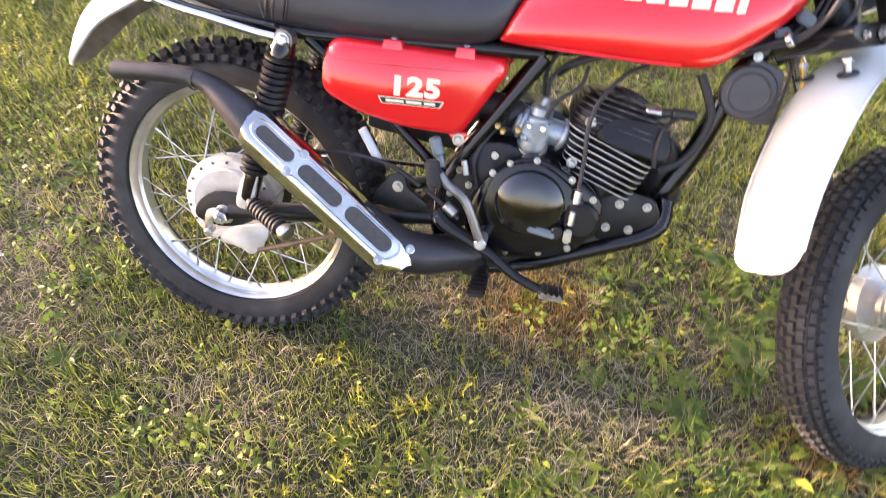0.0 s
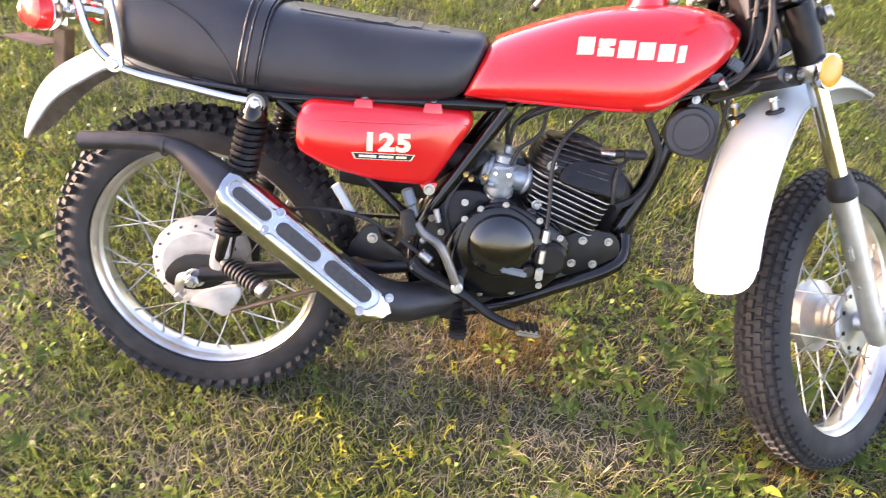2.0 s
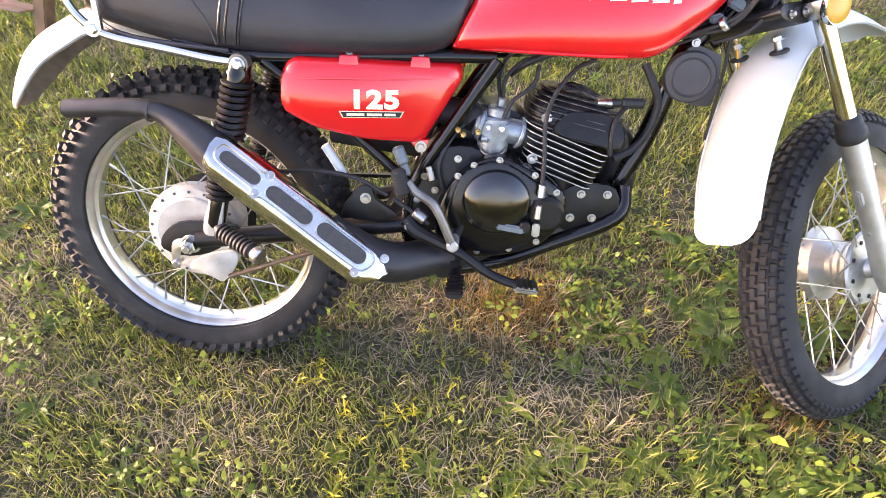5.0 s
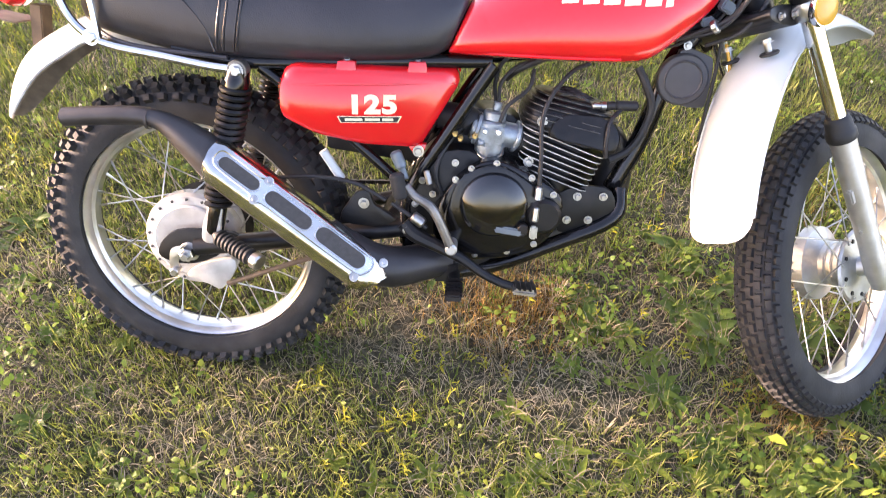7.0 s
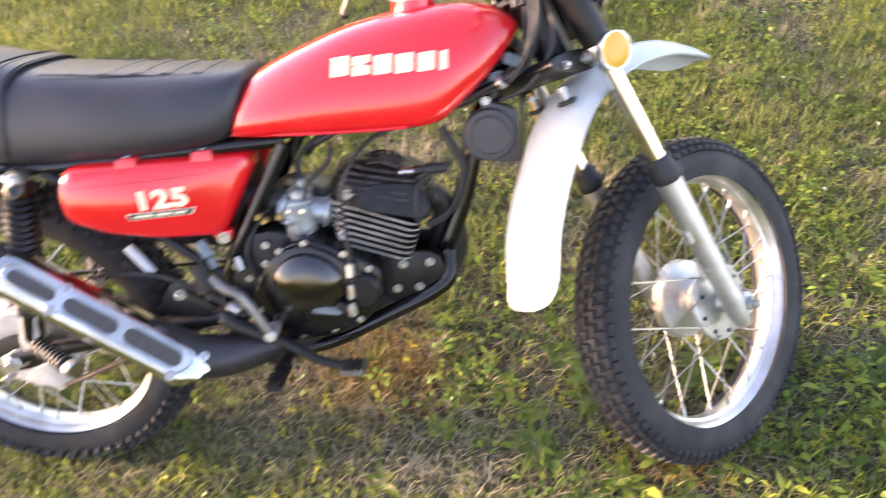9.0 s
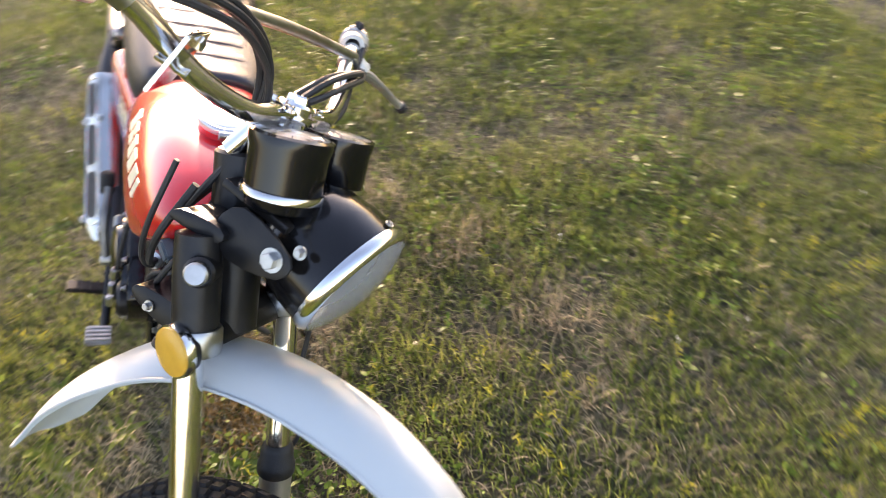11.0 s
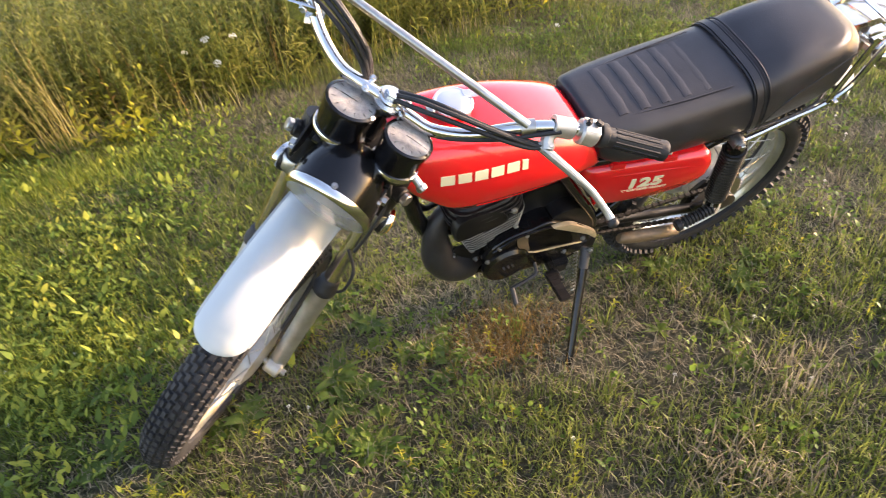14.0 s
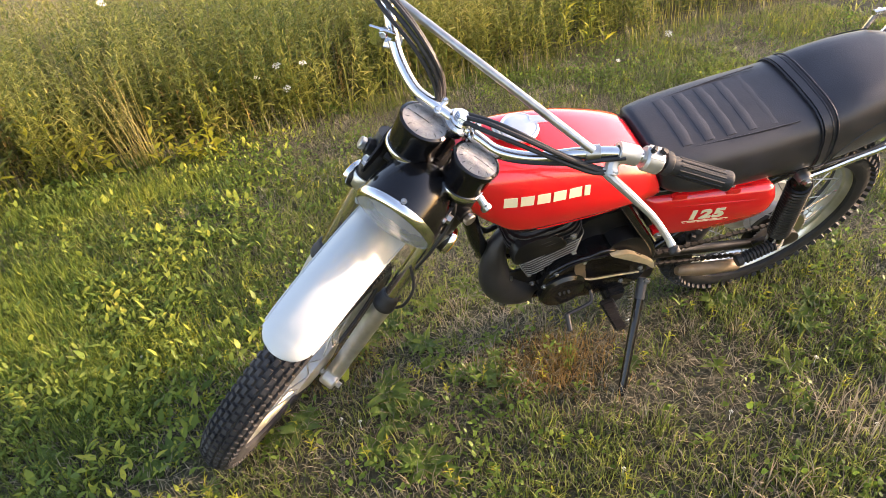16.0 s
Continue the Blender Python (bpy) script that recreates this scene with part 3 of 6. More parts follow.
# handlebar
BAR = [(.974, 0, .990), (.974, .050, .990), (.970, .090, .989), (.945, .145, 1.003), (.905, .20, 1.035), (.868, .259, 1.058), (.835, .32, 1.057), (.776, .447, 1.052)]
bar = part("handlebar", tube([(x, -y, z) for x, y, z in BAR[:0:-1]] + BAR, .0112, 14, 6), CHROME, moto, "chromed braced handlebar", BARS)
part("crossbar", tube([(.898, -.212, 1.052), (.905, 0, 1.062), (.898, .212, 1.052)], .0075, 12, 4), STEELY, bar, "grey handlebar brace", BARS)
for sy in SIDES:
    part("brace_clamp", lathe([(.0115, -.012), (.0145, -.012), (.0145, .012), (.0115, .012)], (.895, sy * .215, 1.042), (-.5, sy * .7, .3), 14, True), STEELY, bar, "", BARS)
    part("bar_clamp", merged(box((.972, sy * .034, .988), (.034, .022, .028), ID, .009), bolt((.961, sy * .034, 1.000), .0045, (0, 0, 1), .006), bolt((.984, sy * .034, 1.000), .0045, (0, 0, 1), .006), cyl((.950, sy * .034, .925), (.970, sy * .034, .985), .012, 14)), CHROME, bar, "", BARS)
    d = Vector((-.059 - .002, sy * .127, -.005)).normalized()
    a = Vector((.833, sy * .325, 1.057))
    gp = part("grip", lathe([(.0118, -.004), (.020, -.004), (.021, .0), (.021, .008), (.0155, .012), (.0165, .02), (.0165, .118), (.0185, .122), (.0185, .130), (.012, .134), (0, .134)], a, d, 24), GRIP, bar, "ribbed black rubber handgrip", BARS)
    for i in range(12):
        u = d.orthogonal().normalized()
        q = Matrix.Rotation(6.28319 * i / 12, 4, d) @ u * .0168
        part("grip_rib", cyl(a + d * .024 + q, a + d * .114 + q, .0019, 5), GRIP, gp, "", BARS)
    perch = part("lever_perch", merged(lathe([(.0115, -.018), (.018, -.018), (.018, .018), (.0115, .018)], (.866, sy * .262, 1.058), (-.48, sy * .87, 0), 16, True),
                 tube([(.868, sy * .258, 1.056), (.887, sy * .252, 1.045), (.902, sy * .262, 1.036)], [.014, .012, .013], 10, 3), bolt((.90, sy * .262, 1.042), .006, (0, 0, 1), .008)), ALU, bar, "grey cast lever perch", BARS)
    part("lever", tube([(.904, sy * .245, 1.034), (.906, sy * .27, 1.034), (.905, sy * .32, 1.026), (.905, sy * .37, 1.016), (.912, sy * .41, 1.006), (.918, sy * .428, 1.002)], [.0075, .0085, .0075, .0065, .0065, .0075], 10, 5), ALU, bar, "polished aluminium lever", BARS)
    part("lever_ball", lathe([(0, -.010), (.007, -.008), (.0105, 0), (.007, .008), (0, .010)], (.921, sy * .436, 1.0), (0, 1, 0), 14), GRIP, bar, "", BARS)
part("stem_clamp", merged(cyl((.976, .006, .968), (.968, .006, 1.004), .021, 24, .003), cyl((.9695, .006, 1.0), (.966, .006, 1.012), .013, 6, .002), lathe([(.021, -.004), (.026, -.004), (.027, 0), (.026, .004), (.021, .004)], (.9715, .006, .988), (-.22, 0, .97), 26, True)), CHROME, bar, "bright steering stem clamp", BARS)
sw = part("switch_block", merged(cyl((.853, .288, 1.058), (.838, .318, 1.057), .022, 20, .004), box((.843, .302, 1.07), (.03, .034, .018), pose(0, 0, 0, 0, 0, 26), .004)), ALU, bar, "grey switch block", BARS)
part("switch_lever", merged(box((.845, .292, 1.083), (.012, .008, .012), ID, .002), box((.835, .308, 1.083), (.010, .012, .008), ID, .002)), GRIP, sw, "", BARS)
part("throttle_block", merged(cyl((.853, -.288, 1.058), (.838, -.318, 1.057), .021, 20, .004)), ALU, bar, "", BARS)
part("mirror_bracket", merged(box((.946, -.176, 1.014), (.004, .044, .066), pose(0, 0, 0, 8, 12, 20), .001), box((.934, -.160, 1.008), (.030, .030, .005), pose(0, 0, 0, 20, 0, 20), .001), bolt((.949, -.176, 1.036), .007, (1, .3, .2), .010)), CHROME, bar, "bare silver mirror bracket", BARS)

# cables and wires
def cable(pts, r=.0042, m=None, label="black cable", mat_=GRIP):
    return part("cable", tube(pts, r, 8, 6), mat_, moto, label, m)


for i, (a, b) in enumerate(((.0, .0), (.010, .006), (.018, -.004))):
    cable([(.894 + a * .2, .266, 1.042), (.908 + a * .6, .235, 1.034 + b * .4), (.934 + a * .6, .17, 1.040 + b), (.952 + a, .09, 1.040 + b), (.958 + a, .035, 1.022 + b), (.958 + a * .5, -.02, .975 - b), (.955, -.04, .90), (.94, -.04, .83)], .0042, BARS)
for i, (a, b) in enumerate(((.0, .0), (.012, .008), (.022, .002), (.03, -.008))):
    cable([(.894 + a * .2, -.266, 1.044), (.896 + a * .5, -.238, 1.052), (.912 + a * .8, -.19, 1.070 + b), (.932 + a * .7, -.12, 1.065 + b), (.944 + a * .6, -.062, 1.03 + b), (.950 + a * .5, -.035, .97), (.950, -.025 + a * .5, .90), (.935, -.03, .83)], .0040, BARS)
cable([(.882, .262, 1.068), (.905, .228, 1.046), (.93, .19, 1.02), (.965, .13, 1.0), (.975, .09, .98), (.97, .04, .94), (.95, .02, .87)], .0038, BARS)
cable([(1.12, .088, .70), (1.14, .12, .66), (1.165, .125, .61), (1.172, .115, .575)], .0035, STEER)
cable([(1.03, .07, .93), (1.045, .10, .85), (1.09, .105, .78), (1.12, .10, .71)], .0035, STEER)
for k in range(3):
    cable([(.99, -.03 + .02 * k, .90), (.985 + .012 * k, -.055 + .01 * k, .83), (.955 + .01 * k, -.065, .775), (.90, -.055 + .012 * k, .735 + .006 * k), (.83, -.04, .715)], .0026 + .0008 * (k % 2))
cable([(1.0, -.05, .93), (1.005, -.085, .86), (.975, -.09, .79), (.92, -.07, .755), (.86, -.05, .73)], .0045)
cable([(1.02, -.03, .90), (1.03, -.075, .83), (.995, -.085, .765), (.945, -.06, .735)], .0036)

cable([(.985, -.07, .95), (.995, -.095, .87), (.985, -.10, .81), (.955, -.085, .765), (.905, -.06, .745)], .0034)
part("loom_clip", cyl((.952, -.085, .772), (.945, -.080, .766), .012, 12, .002), STEELY, moto, "small silver cable clip")
part("ignition_coil", merged(cyl((.90, -.035, .752), (.945, -.035, .768), .016, 14, .003), box((.92, -.035, .775), (.03, .02, .012), ID, .003)), SATIN, moto, "black coil under the tank")
# fuel tank
BASE[0] = MID
TANK = [(.492, .703, .533, .800, .098), (.505, .702, .552, .812, .107), (.56, .700, .61, .836, .117), (.65, .699, .70, .866, .122), (.76, .698, .80, .884, .122), (.83, .704, .868, .888, .116),
        (.872, .734, .914, .884, .105), (.907, .766, .944, .872, .092), (.935, .795, .965, .857, .070), (.950, .812, .971, .842, .036)]
rings = []
for xb, zb, xt, zt, w in TANK:
    ring = []
    for j in range(36):
        a = 6.28319 * j / 36
        cy, cz = math.cos(a), math.sin(a)
        yy = math.copysign(abs(cy) ** 0.62, cy) * w
        v = math.copysign(abs(cz) ** (0.80 if cz > 0 else 0.42), cz)
        if v > 0:
            yy *= 1 - 0.16 * v
        f = 0.40 + 0.60 * v if v > 0 else 0.40 + 0.40 * v
        ring.append(Vector((xb + (xt - xb) * f, yy, zb + (zt - zb) * f)))
    rings.append(ring)


def tank_side(x, z):
    """Half-width of the tank at x and z."""
    for s0, s1 in zip(TANK, TANK[1:]):
        m0, m1 = [q[0] + (q[2] - q[0]) * .6 for q in (s0, s1)]
        if m0 <= x <= m1:
            u = (x - m0) / (m1 - m0)
            zb, zt, w = [s0[k] * (1 - u) + s1[k] * u for k in (1, 3, 4)]
            v = ((z - zb) / (zt - zb) - .40) / .60
            if v <= 0:
                return w
            c = v ** 1.25
            return math.sqrt(max(0, 1 - c * c)) ** .62 * w * (1 - .16 * v)
    return .1


fine = [curve([r[j] for r in rings], 4) for j in range(36)]
tank = part("fuel_tank", loft([[fine[j][i] for j in range(36)] for i in range(len(fine[0]))]), RED, moto, "glossy red steel fuel tank with pale letter blocks", MID, 60)
for sy in SIDES:
    part("tank_lip", tube([(.497, sy * .092, .7135), (.60, sy * .107, .7120), (.72, sy * .110, .7115), (.785, sy * .108, .7125)], .0028, 8, 6), RED, tank)
    n = 6
    for i in range(n):
        x = (.674 if sy < 0 else .672) + .2 * (i + .5) / n
        x0, x1 = (x - .0145, x + .0120) if i != (5 if sy < 0 else 0) else ((x - .0145, x - .002) if sy < 0 else (x, x + .0125))
        zb, zh = (.798, .029) if sy < 0 else (.796 + .075 * (x - .69), .021)
        rg = []
        for depth in (-.004, .0014):
            rg.append([Vector((xx, sy * (tank_side(xx, zz) + depth), zz)) for xx, zz in ((x0, zb), (x1, zb + .002), (x1 + sy * -.002, zb + zh), (x0 + sy * -.002, zb + zh - .002))])
        part("name_block", loft(rg), CREAM, tank, "cream block")
cap = part("filler_cap", lathe([(0, 0), (.032, 0), (.0365, .003), (.038, .007), (.0375, .011), (.034, .0135), (.030, .0128), (.027, .0142), (.012, .0152), (0, .0154)], (.804, 0, .893), (0, 0, 1), 40), CAPMETAL, tank, "bright metal filler cap with a short lever")
part("cap_lever", box((.762, -.006, .907), (.044, .020, .006), pose(0, 0, 0, 0, 0, -10), .0025), CAPMETAL, cap)
part("cap_hinge", merged(cyl((.850, -.014, .903), (.850, .014, .903), .006, 12, .001), box((.846, 0, .896), (.014, .020, .010), ID, .002)), STEELY, cap)
part("cap_neck", lathe([(.040, -.020), (.036, -.006), (.035, .004), (.035, .014), (0, .014)], (.804, 0, .884), (0, 0, 1), 32), RED, tank)

# seat
BASE[0] = ID
SEAT = [(-.145, .755, .815, .030), (-.135, .735, .845, .075), (-.11, .720, .862, .103), (-.06, .708, .872, .118), (.02, .690, .868, .126), (.09, .681, .855, .130), (.145, .679, .838, .131), (.195, .679, .829, .131),
        (.30, .680, .820, .130), (.41, .686, .812, .124), (.48, .694, .808, .113), (.515, .708, .806, .100), (.522, .720, .790, .090)]
rings = []
for x, zb, zt, w in SEAT:
    ring = []
    lean = (x - .35) / .165 if x > .35 else 0
    for j in range(32):
        a = 6.28319 * j / 32
        cy, cz = math.cos(a), math.sin(a)
        yy = math.copysign(abs(cy) ** 0.45, cy) * w
        v = math.copysign(abs(cz) ** 0.50, cz)
        f = .5 + .5 * v
        if v > 0:
            yy *= 1 - .10 * v
        crown = 0.006 * (1 - (yy / w) ** 2) if v > 0 else 0
        ring.append(Vector((x + (f - .5) * .030 * max(lean, 0), yy, zb + (zt - zb) * f + crown)))
    rings.append(ring)
fine = [curve([r[j] for r in rings], 4) for j in range(32)]
seat = part("seat", loft([[fine[j][i] for j in range(32)] for i in range(len(fine[0]))]), VINYL, moto, "long black vinyl seat with ribs and a strap", ID, 60)


def over_seat(x, grow, shift=0.02):
    """A loop over the seat at x, from one lower edge to the other."""
    i = max(k for k in range(len(SEAT) - 1) if SEAT[k][0] <= x)
    u = (x - SEAT[i][0]) / (SEAT[i + 1][0] - SEAT[i][0])
    zb, zt, w = [SEAT[i][k] * (1 - u) + SEAT[i + 1][k] * u for k in (1, 2, 3)]
    out = []
    for j in range(25):
        a = radians(-32 + 244 * j / 24)
        cy, cz = math.cos(a), math.sin(a)
        yy = math.copysign(abs(cy) ** 0.45, cy) * w
        v = math.copysign(abs(cz) ** 0.50, cz)
        f = .5 + .5 * v
        if v > 0:
            yy *= 1 - .10 * v
        out.append(Vector((x + shift * (f - .5) * 1.6, yy * (1 + grow / w), zb + (zt - zb) * f + grow * max(v, 0) + (0.006 * (1 - (yy / w) ** 2) if v > 0 else 0))))
    return out


bm = bmesh.new()
for x0, x1 in ((.140, .156),):
    a0, a1 = over_seat(x0, .0035), over_seat(x1, .0035)
    b0, b1 = over_seat(x0, -.001), over_seat(x1, -.001)
    part("seat_strap", loft([[b0[j], a0[j], a1[j], b1[j]] for j in range(25)]), VINYL, seat, "black grab strap across the seat")
for x in (.1365, .1595, .125):
    part("strap_piping", tube(over_seat(x, .0012), .0022, 6, 1), VINYL, seat)
for i in range(6):
    x = .212 + .049 * i
    zt = .8272 - .0029 * i
    hw = .078 - .002 * i
    part("seat_rib", merged(loft([[Vector((x + dx, y, zt + dz - .004 * (abs(y) / hw) ** 3)) for dx, dz in ((-.018, -.003), (-.013, .003), (0, .0052), (.013, .003), (.018, -.003), (0, -.005))] for y in [hw * (-1 + .25 * k) for k in range(9)]])), VINYL, seat)
for sy in SIDES:
    part("seat_piping", tube([(.215, sy * .088, .8285), (.32, sy * .083, .8195), (.43, sy * .074, .811), (.49, sy * .068, .807)], .0016, 6, 5), VINYL, seat)
    part("seat_seam", tube([(-.09, sy * .1085, .848), (-.02, sy * .1235, .832), (.05, sy * .1285, .795), (.095, sy * .1295, .745), (.112, sy * .1290, .70)], .0014, 6, 5), VINYL, seat)
part("seat_trim", tube([(.13, -.122, .690), (-.02, -.120, .702), (-.09, -.100, .718), (-.13, -.05, .740), (-.135, 0, .745), (-.13, .05, .740), (-.09, .100, .718), (-.02, .120, .702), (.13, .122, .690)], .004, 8, 5), VINYL, seat, "dark trim along the seat base")

# side covers
BASE[0] = MID
COVER = [(.226, .687), (.208, .655), (.206, .600), (.265, .567), (.348, .547), (.440, .541), (.456, .552), (.518, .660), (.510, .682), (.362, .686)]


def crisp(poly, r=.02):
    """The outline with its corners cut round."""
    out = []
    n = len(poly)
    for i in range(n):
        a, b, c = [Vector((*poly[(i + o) % n], 0)) for o in (-1, 0, 1)]
        d0, d1 = (a - b), (c - b)
        q = min(r, d0.length * .4, d1.length * .4)
        p0, p1 = b + d0.normalized() * q, b + d1.normalized() * q
        for t in (0, .33, .67, 1):
            s = p0 * (1 - t) ** 2 + b * 2 * t * (1 - t) + p1 * t * t
            out.append((s.x, s.y))
    return out


for sy in SIDES:
    SPLAY = MID @ Matrix(((1, 0, 0, 0), (-sy * .18, 1, 0, sy * .18 * .3625), (0, 0, 1, 0), (0, 0, 0, 1)))
    pane = crisp(COVER)
    inner = [(.362 + (x - .362) * .965, .614 + (z - .614) * .93) for x, z in pane]
    core = [(.362 + (x - .362) * .88, .614 + (z - .614) * .80) for x, z in pane]
    rg = [[Vector((x, sy * .070, z)) for x, z in pane], [Vector((x, sy * .108, z)) for x, z in pane], [Vector((x, sy * .119, z)) for x, z in inner], [Vector((x, sy * .1255, z)) for x, z in core]]
    cover = part("side_cover", loft(rg), RED, moto, "glossy red side cover numbered 125", SPLAY, 40)
    for x in (.324, .443):
        part("tab", prism([(x - .019, .668), (x - .0145, .694), (x + .0145, .694), (x + .019, .668)], sy * .090, sy * .1205, .003), RED, cover, "", SPLAY)
        part("tab_screw", bolt((x, sy * .108, .6925), .0055, (0, sy * .4, 1), .005), STEELY, cover, "", SPLAY)
    part("ridge", tube([(.228, sy * .1205, .640), (.232, sy * .1225, .652), (.25, sy * .1235, .6555), (.37, sy * .1245, .657), (.49, sy * .1225, .6585), (.508, sy * .119, .655)], .0026, 8, 5), RED, cover, "", SPLAY)
    part("lug", prism([(.425, .548), (.462, .548), (.455, .525), (.44, .525)], sy * .09, sy * .112, .004), RED, cover, "", SPLAY)
    part("lug_screw", bolt((.447, sy * .112, .535), .007, (0, sy, 0), .006), STEELY, cover, "", SPLAY)
    turn = Matrix.Rotation(radians(90), 4, "X") if sy < 0 else Matrix.Rotation(radians(180), 4, "Z") @ Matrix.Rotation(radians(90), 4, "X")
    cx, cz = .3625, .596
    part("number", letters("125", .0430, Matrix.Translation((cx + .005, sy * .1265, cz + .0245)) @ turn @ Matrix.Diagonal((1.22, 1, 1, 1)), .0006, .0022), CREAM, cover, "cream figures 125", SPLAY)
    ph = .0058 if sy < 0 else .0034
    plate = part("name_plate", prism([(cx - .0495, cz - ph), (cx + .0495, cz - ph), (cx + .0555, cz + ph), (cx - .0555, cz + ph)], sy * .1245, sy * .1262, .0004, 1), CREAM, cover, "black plate with a thin pale border" if sy < 0 else "worn red plate with a thin pale border", SPLAY)
    part("plate_field", prism([(cx - .0475, cz - ph + .0012), (cx + .0475, cz - ph + .0012), (cx + .0525, cz + ph - .0012), (cx - .0525, cz + ph - .0012)], sy * .1255, sy * .1267, .0002, 1), SATIN if sy < 0 else RED, plate, "", SPLAY)
    for b0, b1 in ((-.042, -.012), (-.008, .018), (.022, .041)):
        part("word_bar", prism([(cx + b0, cz - ph * .38), (cx + b1, cz - ph * .38), (cx + b1, cz + ph * .38), (cx + b0, cz + ph * .38)], sy * .1262, sy * .1270, .0002, 1), CREAM, plate, "", SPLAY)

# frame
def frame_tube(pts, r=.0125, k=5, label=""):
    return part("frame_tube", tube(pts, r, 12, k), BLACK, moto, label)


frame_tube([(.95, 0, .80), (.75, 0, .73), (.55, 0, .70)], .022)
frame_tube([(.975, 0, .80), (.905, 0, .70), (.868, 0, .56), (.825, 0, .45)], .0185, label="black frame down tube")
for sy in SIDES:
    frame_tube([(.575, sy * .075, .69), (.50, sy * .080, .57), (.430, sy * .080, .452), (.425, sy * .078, .38)], .0125)
    frame_tube([(.835, sy * .03, .46), (.822, sy * .055, .405), (.70, sy * .062, .343), (.585, sy * .062, .292), (.45, sy * .065, .278), (.425, sy * .075, .36)], .0150)
    frame_tube([(.57, sy * .07, .695), (.35, sy * .095, .690), (.15, sy * .105, .682), (.02, sy * .10, .700)], .0115)
    frame_tube([(.425, sy * .085, .46), (.30, sy * .09, .57), (.17, sy * .105, .675)], .010)
    part("engine_plate", prism(rounded([(.715, .455), (.80, .47), (.825, .43), (.79, .385), (.72, .375)], 3), sy * .050, sy * .058, .002), SATIN, moto)
    for x, z in ((.750, .450), (.799, .452), (.735, .401), (.776, .403), (.69, .385)):
        part("frame_bolt", bolt((x, sy * .060, z), .0055, (0, sy, 0), .008), STEELY, moto)
part("gusset", prism([(.425, .46), (.50, .40), (.43, .34), (.37, .38)], -.075, .075, .004), SATIN, moto)
part("pivot_bolt", merged(bolt((.347, -.105, .432), .007, (0, -1, 0), .009), cyl((.347, -.10, .432), (.347, -.106, .432), .011, 16, .002)), STEELY, moto)
part("pivot_plate", prism(rounded([(.300, .395), (.318, .432), (.335, .455), (.358, .455), (.366, .43), (.41, .40), (.36, .385)], 2), -.105, -.09, .003), SATIN, moto)

# swing arm, chain, shocks
BASE[0] = ID
for sy in SIDES:
    part("swing_arm", merged(tube([(.43, sy * .075, .375), (.22, sy * .088, .345), (.02, sy * .092, .318)] if sy < 0 else [(.43, .066, .395), (.30, .067, .362), (.15, .073, .330), (.02, .092, .318)], .019 if sy < 0 else .0135, 12, 4), prism(rounded([(-.052, .292), (-.050, .322), (-.015, .352), (.05, .356), (.11, .347), (.06, .300), (.0, .280)], 3), sy * .092 - .005, sy * .092 + .005, .002)), SATIN, moto, "black swing arm")
    top, bot = Vector((.150, sy * .128, .672)), Vector((.066, sy * .118, .352))
    ax = (bot - top).normalized()
    ln = (bot - top).length
    sh = part("shock_absorber", merged(lathe([(0, .0), (.019, .0), (.020, .012), (.022, .016), (.022, .03), (.016, .034), (.016, ln - .10), (.018, ln - .095), (.018, ln - .02), (.012, ln), (0, ln)], top, ax, 20)), BLACK, moto, "rear shock absorber with a black coil spring")
    part("shock_eye", lathe([(.008, -.012), (.0165, -.012), (.0175, -.009), (.0175, .009), (.0165, .012), (.008, .012)], top, (0, 1, 0), 22, True), GRIMY, sh)
    part("shock_bolt", merged(cyl(top + Vector((0, sy * .012, 0)), top + Vector((0, sy * .022, 0)), .009, 6, .002), cyl(top + Vector((0, sy * .010, 0)), top + Vector((0, sy * .015, 0)), .0125, 18)), STEELY, sh)
    turns, coil = 19.0, []
    u = ax.orthogonal().normalized()
    w = ax.cross(u)
    for i in range(int(turns * 12) + 1):
        a = 6.28319 * i / 12
        coil.append(top + ax * (.024 + (ln - .10) * i / (turns * 12)) + .0235 * (math.cos(a) * u + math.sin(a) * w))
    part("coil_spring", tube(coil, .0048, 6, 1), SATIN, sh, "satin black coil spring")
    part("lower_clevis", prism(rounded([(.070, .438), (.098, .436), (.094, .40), (.086, .365), (.074, .346), (.052, .350), (.054, .378), (.066, .41)], 3), sy * .118 - .016, sy * .118 + .016, .004), WORN_ALU, sh, "grey lower clevis")
    a, b = (Vector((.076, sy * .132, .364)), Vector((.180, sy * .190, .336))) if sy < 0 else (Vector((.070, .130, .386)), Vector((.178, .131, .347)))
    d = (b - a).normalized()
    peg = part("passenger_peg", lathe([(.006, 0)] + [(r, .012 + .0095 * i + o) for i in range(9) for r, o in ((.012, 0), (.0165, .002), (.0165, .006), (.012, .0075))] + [(.012, .103), (0, .103)], a, d, 16), GRIP, moto, "ribbed black folding passenger footrest")
    part("peg_end", cyl(a + d * .102, a + d * .120, .016, 16, .003), STEELY if sy < 0 else GRIP, peg)
n = 46
run = [Vector((.0, .080, .315 + .084)) + (Vector((.475, .080, .415)) - Vector((0, .080, .399))) * (i / n) for i in range(n + 1)]
run2 = [Vector((.0, .080, .315 - .070)) + (Vector((.475, .080, .382)) - Vector((0, .080, .245))) * (i / n) for i in range(n + 1)]
